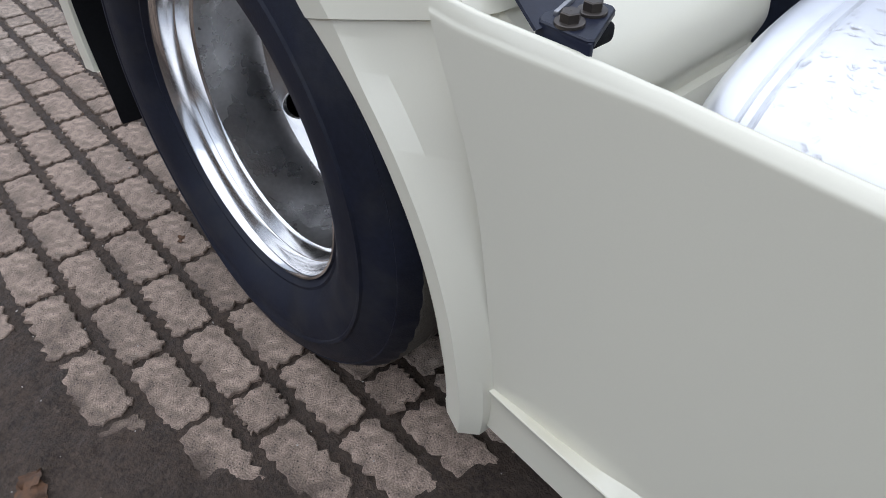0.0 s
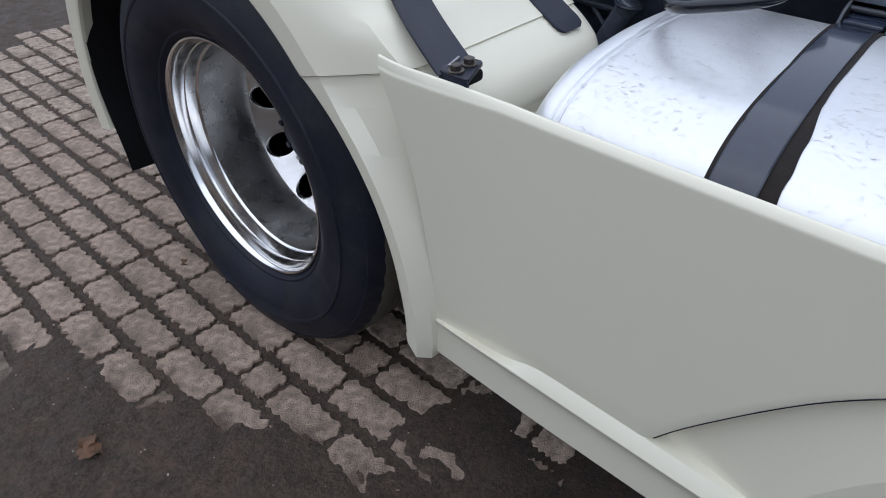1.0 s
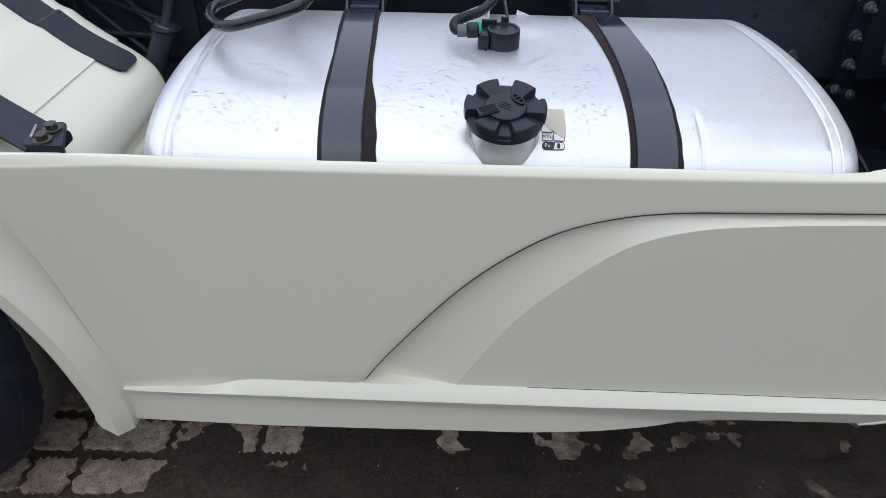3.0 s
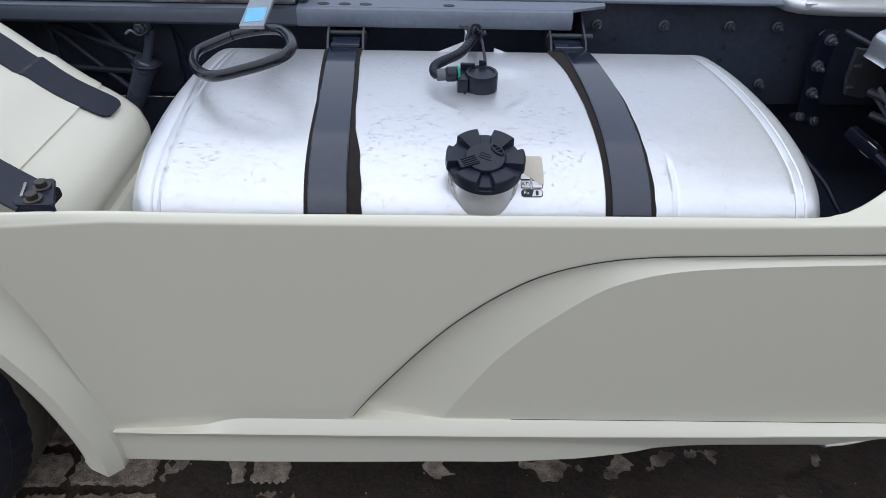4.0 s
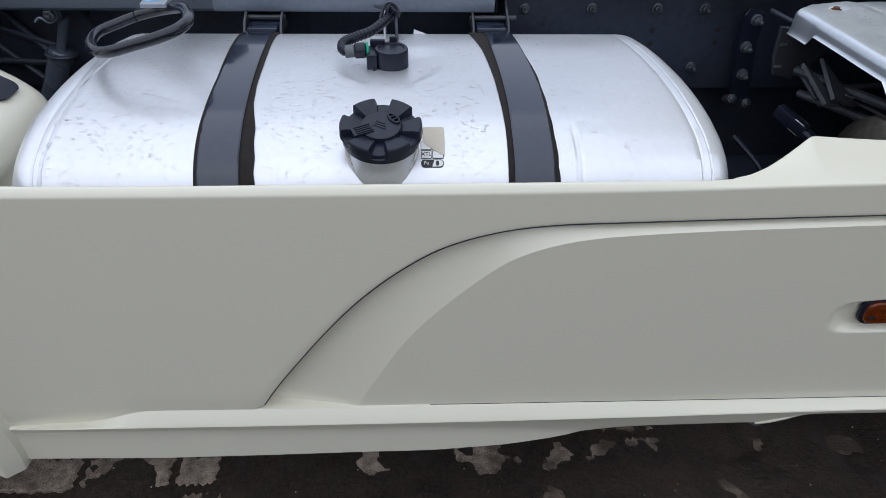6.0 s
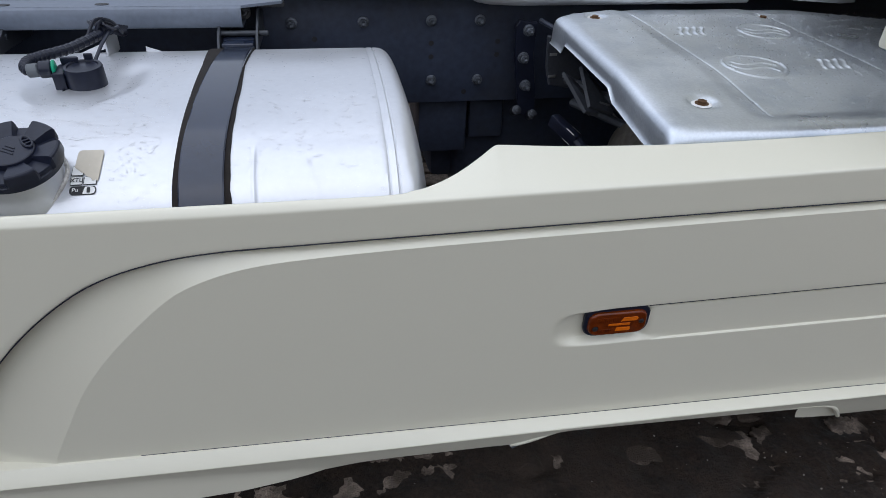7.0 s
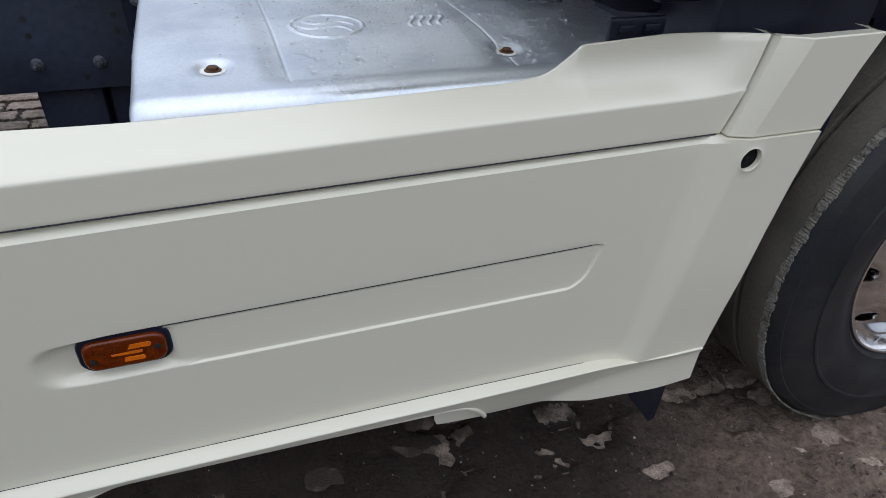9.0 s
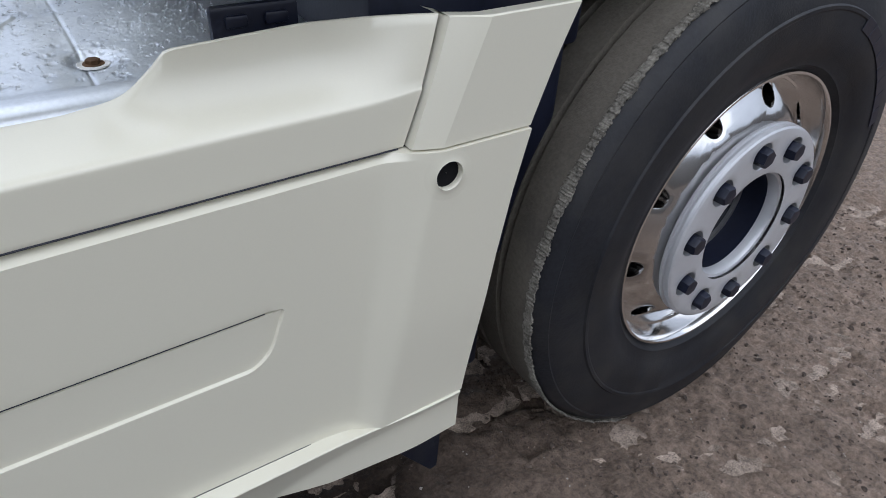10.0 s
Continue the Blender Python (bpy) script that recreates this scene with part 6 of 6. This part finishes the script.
link("catwalk_leg", *box(1.05, 1.09, 0.87, 0.90, 0.943, 0.950, 0.002), GREY, walkway)
link("catwalk_leg", *box(1.75, 1.79, 0.87, 0.90, 0.943, 0.950, 0.002), GREY, walkway)

# heat shield over the exhaust
shield = empty("heat_shield", (1.6, 0.45, 0.88), truck)


def pressed(x, y, x0, h):
    """A shallow ramp across the sheet that ends in a narrow crease at x0."""
    d = x - x0
    fade = smooth((y - 0.115) / 0.03)
    return -h * fade * smooth((d + 0.046) / 0.046) - fade * 0.0011 * math.exp(-(d / 0.0022) ** 2)


def emboss(d, w=0.0023, h=0.0025):
    return h * math.exp(-(d / w) ** 2) if abs(d) < 3 * w else 0.0


def shield_z(x, y):
    z = 0.917 + 0.016 * smooth((y - 0.10) / 0.24) - 0.006 * smooth((y - 0.60) / 0.2)
    z += pressed(x, y, 1.362, 0.0055) + pressed(x, y, 1.702, 0.0036)
    for bx, by in SHIELD_BOLTS:
        z -= 0.006 * (1 - smooth((math.hypot(x - bx, y - by) - 0.014) / 0.016))
    # embossed round signs with two wavy strokes
    for cx, cy, r in ((1.451, 0.339, 0.058), (1.606, 0.556, 0.055)):
        q = math.hypot(x - cx, y - cy)
        if q < r + 0.01:
            a, b = ((x - cx) * 0.9 - (y - cy) * 0.44) / r, ((x - cx) * 0.44 + (y - cy) * 0.9) / r
            e = emboss(q - r) * (0.35 + 0.65 * smooth((abs(b) - 0.08) / 0.10))
            if q < r:
                e = max(e, emboss((b - 0.20 - 0.22 * math.sin(4.0 * a)) * r, 0.0025, 0.0022) * smooth((0.78 - abs(a)) / 0.1),
                        emboss((b + 0.24 - 0.22 * math.sin(4.0 * a)) * r, 0.0025, 0.0022) * smooth((0.85 - abs(a)) / 0.1))
            z += e
    # embossed heat waves
    for cx, cy in ((1.441, 0.570), (1.620, 0.338)):
        if abs(x - cx) < 0.05 and abs(y - cy) < 0.035:
            v = (y - cy) / 0.029
            u = x - cx - 0.006 * math.sin(2.6 * v) - 0.004 * v
            z += max(emboss(u - k * 0.0165, 0.0024, 0.0026) for k in (-1.5, -0.5, 0.5, 1.5)) * smooth((1 - abs(v)) / 0.15)
    return z + 0.0012 * noise.noise(Vector((x * 6, y * 6, 3)))


def shield_mesh():
    xs = steps((1.196, 1.30, 0.007), (1.30, 1.35, 0.004), (1.35, 1.37, 0.0012), (1.37, 1.672, 0.0022), (1.672, 1.692, 0.004), (1.692, 1.71, 0.0015), (1.71, 2.25, 0.011))
    ys = steps((0.106, 0.28, 0.006), (0.28, 0.62, 0.0022), (0.62, 0.72, 0.006))

    def line(px, zx=None):
        back = 0.72 + 0.05 * smooth((px - 1.20) / 0.22) - 0.12 * smooth((px - 1.78) / 0.25)
        at = [y if y < 0.62 else 0.62 + (y - 0.62) * (back - 0.62) / 0.10 for y in ys]
        row = [(px, y, shield_z(zx or px, y)) for y in at]
        f, b = row[0], row[-1]
        bend = [(px, f[1] - 0.026 * math.sin(radians(a)), f[2] - 0.030 * (1 - math.cos(radians(a)))) for a in (70, 56, 42, 28, 14)]
        low = [(px, f[1] - 0.030, f[2] - 0.10)]
        return low + bend + row + [(px, b[1] + 0.007, b[2] - 0.002), (px, b[1] + 0.011, b[2] - 0.008), (px, b[1] + 0.013, b[2] - 0.03)]

    rows = []
    # upright side flange with a rounded bend; it is deeper at its two ends
    deep = ((0.0, 1.0), (0.296, 1.0), (0.326, 0.66), (0.578, 0.66), (0.594, 1.08), (0.75, 1.08))
    side = [(-0.005, 0.0525, 1), (-0.0015, 0.0490, 1), (0.0, 0.040, 1), (0.0, 0.028, 1), (0.0010, 0.0150, 0), (0.0035, 0.0080, 0), (0.0075, 0.0035, 0), (0.0130, 0.0010, 0)]
    for dx, dz, scaled in side:
        row = line(1.160 + dx, 1.196)
        rows.append([(x + 0.05 * smooth((y - 0.675) / 0.055), y, z - dz * (interp(y, deep) if scaled else 1)) for x, y, z in row])
    for x in xs:
        w = max(0.0, 1 - (x - 1.196) / 0.05)
        rows.append([(px + 0.05 * w * smooth((y - 0.675) / 0.055), y, z) for px, y, z in line(x)])
    return grid(rows)


SHIELD_BOLTS = ((1.266, 0.190), (1.712, 0.205), (1.262, 0.69), (1.70, 0.705))
link("shield_sheet", *shield_mesh(), SHIELD, shield, "pressed galvanised sheet with embossed warning signs", sharp=55)
for x, y in SHIELD_BOLTS:
    z = shield_z(x, y)
    link("washer", *move(lathe([(0.0175, 0), (0.017, 0.0012), (0.0005, 0.0014)], 24), Matrix.Translation((x, y, z + 0.0005))), WHITE, shield, "pale washer")
    link("rusty_bolt", *move(hexbolt(0.0080, 0.0065, 1.45), Matrix.Translation((x, y, z + 0.001))), RUST, shield, "rusty hexagon bolt")


def shield_drop():
    x, y = random.uniform(1.22, 2.05), random.uniform(0.15, 0.72)
    if random.random() > smooth((x - 1.15) / 0.5):
        return None, None
    return Vector((x, y, shield_z(x, y))), Vector((0, 0, 1))


drops("rain_water", 4800, shield_drop, shield, (0.0011, 0.0028), 0.75)

# --- cab: lower side panels and the dark space under them
cab = empty("cab", (2.4, 1.2, 1.05), truck)


def cab_panel(x0, x1, z0, z1, bevel):
    """A flat panel with a slanting rear edge as wide as bevel and small rounded rims elsewhere."""
    pts = [(x0, z0 + 0.010), (x0 + 0.003, z0 + 0.003), (x0 + 0.010, z0), (x1, z0), (x1, z1), (x0, z1)]
    cx, cz = (x0 + x1) / 2, (z0 + z1) / 2
    V, F, k = [], [], len(pts)
    rings = ((0.0, 0.0, 0.060), (0.0, 0.0, 0.024), (0.0006, 0.0004, 0.0222), (bevel * 0.92, 0.0012, 0.0016), (bevel * 1.05, 0.0022, 0.0004), (bevel * 1.3, 0.004, 0.0))
    for rear, rim, y in rings:
        V += [(x + (rear if x < cx else -rim), y, z + rim * (1 if z < cz else -1)) for x, z in pts]
    for a in range(len(rings) - 1):
        F += [(a * k + i, a * k + (i + 1) % k, a * k + k + (i + 1) % k, a * k + k + i) for i in range(k)]
    F += [tuple(reversed(range(k))), tuple(range((len(rings) - 1) * k, len(rings) * k))]
    return V, F


link("side_panel", *cab_panel(1.434, 1.985, 1.047, 1.72, 0.014), CREAM, cab, "cream lower cab panel")
link("side_panel", *cab_panel(1.990, 3.30, 1.047, 1.72, 0.002), CREAM, cab)
link("cab_body", *box(1.78, 3.30, 0.055, 2.45, 1.10, 3.4, 0.05), CREAM, cab, "cream cab body")
link("cab_floor", *box(1.90, 3.30, 0.10, 2.40, 1.00, 1.10, 0.01), BLACK, cab, "dark cab underside")
link("step_well", *box(1.98, 2.30, 0.06, 0.40, 0.55, 1.04, 0.01), BLACK, cab)
link("wheel_liner", *join(*[box(2.747 + 0.60 * math.cos(radians(a)) - 0.05, 2.747 + 0.60 * math.cos(radians(a)) + 0.05, 0.10, 0.60, 0.503 + 0.60 * math.sin(radians(a)) - 0.05, 0.503 + 0.60 * math.sin(radians(a)) + 0.05, 0.01) for a in range(10, 200, 9)]), BLACK, cab, "black inner wheel liner")
link("latch_plate", *join(box(1.812, 1.908, 0.080, 0.092, 0.940, 0.990, 0.005), box(1.826, 1.850, 0.0745, 0.082, 0.968, 0.981, 0.003), box(1.868, 1.894, 0.0745, 0.082, 0.968, 0.981, 0.003)), BLACK, cab, "black latch plate above the skirt")
link("underbody_bar", *tube([(1.80, 0.30, 1.02), (1.92, 0.22, 0.98), (2.1, 0.2, 0.97)], 0.02, 8), BLACK, cab)

# ---------------------------------------------------------------- loose things on the ground
def leaf(name, x, y, size, turn, label):
    rows = []
    for i in range(9):
        t = i / 8
        w = size * 0.42 * math.sin(math.pi * (0.06 + 0.9 * t)) * (0.75 + 0.5 * abs(math.sin(10 * t + 0.6)))
        rows.append([(size * (t - 0.5), w * u, 0.004 + 0.010 * abs(u) * (0.6 + 0.4 * math.sin(5 * t)) + 0.006 * math.sin(4 * t + 2 * u)) for u in (-1, -0.5, 0, 0.5, 1)])
    m = Matrix.Translation((x, y, dirt_height(x, y) + 0.001)) @ Matrix.Rotation(turn, 4, "Z")
    V, F = move(grid(rows), m)
    ob = link(name, V, F, LEAF)
    return tagged(ob, label, "leaf", group="dead leaves")


leaf("leaf", -1.005, -0.565, 0.060, 0.6, "crumpled dry brown leaf lying on the dirt")
leaf("leaf", -1.03, -0.555, 0.045, 2.1, "curled dry brown leaf lying on the dirt")
leaf("leaf", -1.476, -0.058, 0.030, 0.3, "small brown leaf lying on a paving stone")

V, F = [], []
for _ in range(1800):
    x, y = random.uniform(-2.4, 3.9), random.uniform(-1.1, 0.35)
    if x < 1.4 and random.random() < 0.55:
        continue
    s = random.uniform(0.0012, 0.0035) * (2.0 if random.random() < 0.05 else 1)
    z = max(dirt_height(x, y), 0 if cover(x, y) < 0.3 else -1)
    m = Matrix.Translation((x, y, z + s * 0.3)) @ Euler([random.uniform(0, 6) for _ in range(3)]).to_matrix().to_4x4() @ Matrix.Diagonal((s, s * random.uniform(0.6, 1), s * 0.7, 1))
    k = len(V)
    V += [m @ Vector(p) for p in ((1, 0, 0), (-1, 0, 0), (0, 1, 0), (0, -1, 0), (0, 0, 1), (0, 0, -1))]
    F += [tuple(k + i for i in t) for t in ((0, 2, 4), (2, 1, 4), (1, 3, 4), (3, 0, 4), (2, 0, 5), (1, 2, 5), (3, 1, 5), (0, 3, 5))]
grit = link("grit", V, F, GRIT, sharp=10)
tagged(grit, "small pale stones scattered over the dirt", "grit", kind="stuff")

V, F = [], []
for _ in range(5200):
    x, y = random.uniform(1.7, 4.1), random.uniform(-1.12, 0.3)
    if random.random() > smooth((x - 1.6) / 0.9) or dirt_height(x, y) < 0.002:
        continue
    s = random.choice((0.0016, 0.002, 0.0025, 0.003, 0.004, 0.006)) * random.uniform(0.8, 1.3)
    m = Matrix.Translation((x, y, dirt_height(x, y) + s * 0.1)) @ Euler([random.uniform(-0.4, 0.4), random.uniform(-0.4, 0.4), random.uniform(0, 6)]).to_matrix().to_4x4() @ Matrix.Diagonal((s * random.uniform(0.8, 1.9), s, s * 0.6, 1))
    k = len(V)
    ring = [(math.cos(a) * random.uniform(0.8, 1.1), math.sin(a) * random.uniform(0.8, 1.1), 0) for a in (0, 1.05, 2.1, 3.14, 4.2, 5.24)]
    top = [(px * 0.55, py * 0.55, random.uniform(0.7, 1.0)) for px, py, pz in ring]
    V += [m @ Vector((px, py, -0.6)) for px, py, pz in ring] + [m @ Vector(p) for p in top]
    F += [(k + i, k + (i + 1) % 6, k + 6 + (i + 1) % 6, k + 6 + i) for i in range(6)] + [tuple(k + 6 + i for i in range(6))]
clods = link("dirt_crumbs", V, F, CLOD, sharp=30)
tagged(clods, "brown crumbs of dirt strewn over the ground", "dirt", kind="stuff")

# ---------------------------------------------------------------- paving stones, last
pavement = tagged(empty("pavement", (-1.5, 0, 0)), "rows of worn concrete paving stones with ragged edges", "pavement", kind="structure")
rng = random.Random(7)


def stone(length, width, seed):
    """One worn stone with toothed edges; its top lies at z = 0."""
    r = random.Random(seed)
    ring = []
    for (ax, ay), (bx, by), n in (((-1, -1), (1, -1), 20), ((1, -1), (1, 1), 9), ((1, 1), (-1, 1), 20), ((-1, 1), (-1, -1), 9)):
        run = r.uniform(0, 6.28)
        for i in range(n):
            t = (i + (r.uniform(-0.3, 0.3) if i else 0)) / n
            x, y = (ax + (bx - ax) * t) * length / 2, (ay + (by - ay) * t) * width / 2
            tooth = 0.0038 * math.sin(run + t * n * 1.75) * (1 if i else 0.2) + r.uniform(-0.0030, 0.0024) - (r.uniform(0.002, 0.009) if r.random() < 0.10 else 0)
            nx, ny = (0, ay) if ay == by else (ax, 0)
            ring.append((x + nx * tooth + (-ax * 0.006 if i == 0 else 0), y + ny * tooth + (-ay * 0.006 if i == 0 else 0)))
    k = len(ring)
    V = [(x, y, -0.03) for x, y in ring] + [(x, y, -0.0025) for x, y in ring] + [(x * (1 - 0.0025 / length * 2), y * (1 - 0.0025 / width * 2), 0.0) for x, y in ring]
    F = [(a + i, a + (i + 1) % k, a + k + (i + 1) % k, a + k + i) for a in (0, k) for i in range(k)]
    F.append(tuple(range(2 * k, 3 * k)))
    return V, F


kinds = []
for seed in range(14):
    L = 0.200 if seed < 9 else 0.096
    me = bpy.data.meshes.new("paving_stone")
    v, f = stone(L, 0.088, seed)
    me.from_pydata(v, [], f)
    me.materials.append(PAVER)
    me.shade_smooth()
    me.set_sharp_from_angle(angle=radians(15))
    kinds.append((L, me, v, f))
far_V, far_F = [], []
made = 0
row = 0
y = -0.055 - 11 * 0.1145
START = {8: -1.725, 9: -1.614, 10: -1.287, 11: -0.962}
while y < 4.2:
    x = START.get(row, rng.uniform(-0.1, 0.1)) - 18 * 0.216
    while x < 4.6:
        calm = row in START and -2.4 < x < -0.5
        kind = rng.randrange(9) if rng.random() < 0.74 or calm else 9 + rng.randrange(5)
        if calm and row == 10 and -1.10 < x < -0.9:
            kind = 9
        L, me, v, f = kinds[kind]
        cx = x + L / 2
        near = -2.7 < cx < 0.9 and -0.56 < y < 0.16
        if min(dirt_height(cx + dx, y + dy) for dx in (-0.07, 0, 0.07) for dy in (-0.03, 0.03)) < 0.001:
            m = Matrix.Translation((cx, y + rng.uniform(-0.002, 0.002), rng.uniform(-0.0015, 0.0015))) @ Euler((rng.uniform(-0.010, 0.010), rng.uniform(-0.008, 0.008), rng.uniform(-0.015, 0.015))).to_matrix().to_4x4()
            if rng.random() < 0.5:
                m = m @ Matrix.Rotation(math.pi, 4, "Z")
            if near and made < 300:
                ob = new("paving_stone", me)
                ob.parent = pavement
                ob.matrix_parent_inverse = base_of(pavement).inverted()
                ob.matrix_basis = m
                made += 1
            else:
                k = len(far_V)
                far_V += [m @ Vector(p) for p in v]
                far_F += [tuple(i + k for i in q) for q in f]
        x += L + 0.016
    y += 0.1145
    row += 1
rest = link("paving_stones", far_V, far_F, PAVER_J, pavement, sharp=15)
tagged(rest, "worn concrete paving stones further off", kind="stuff")
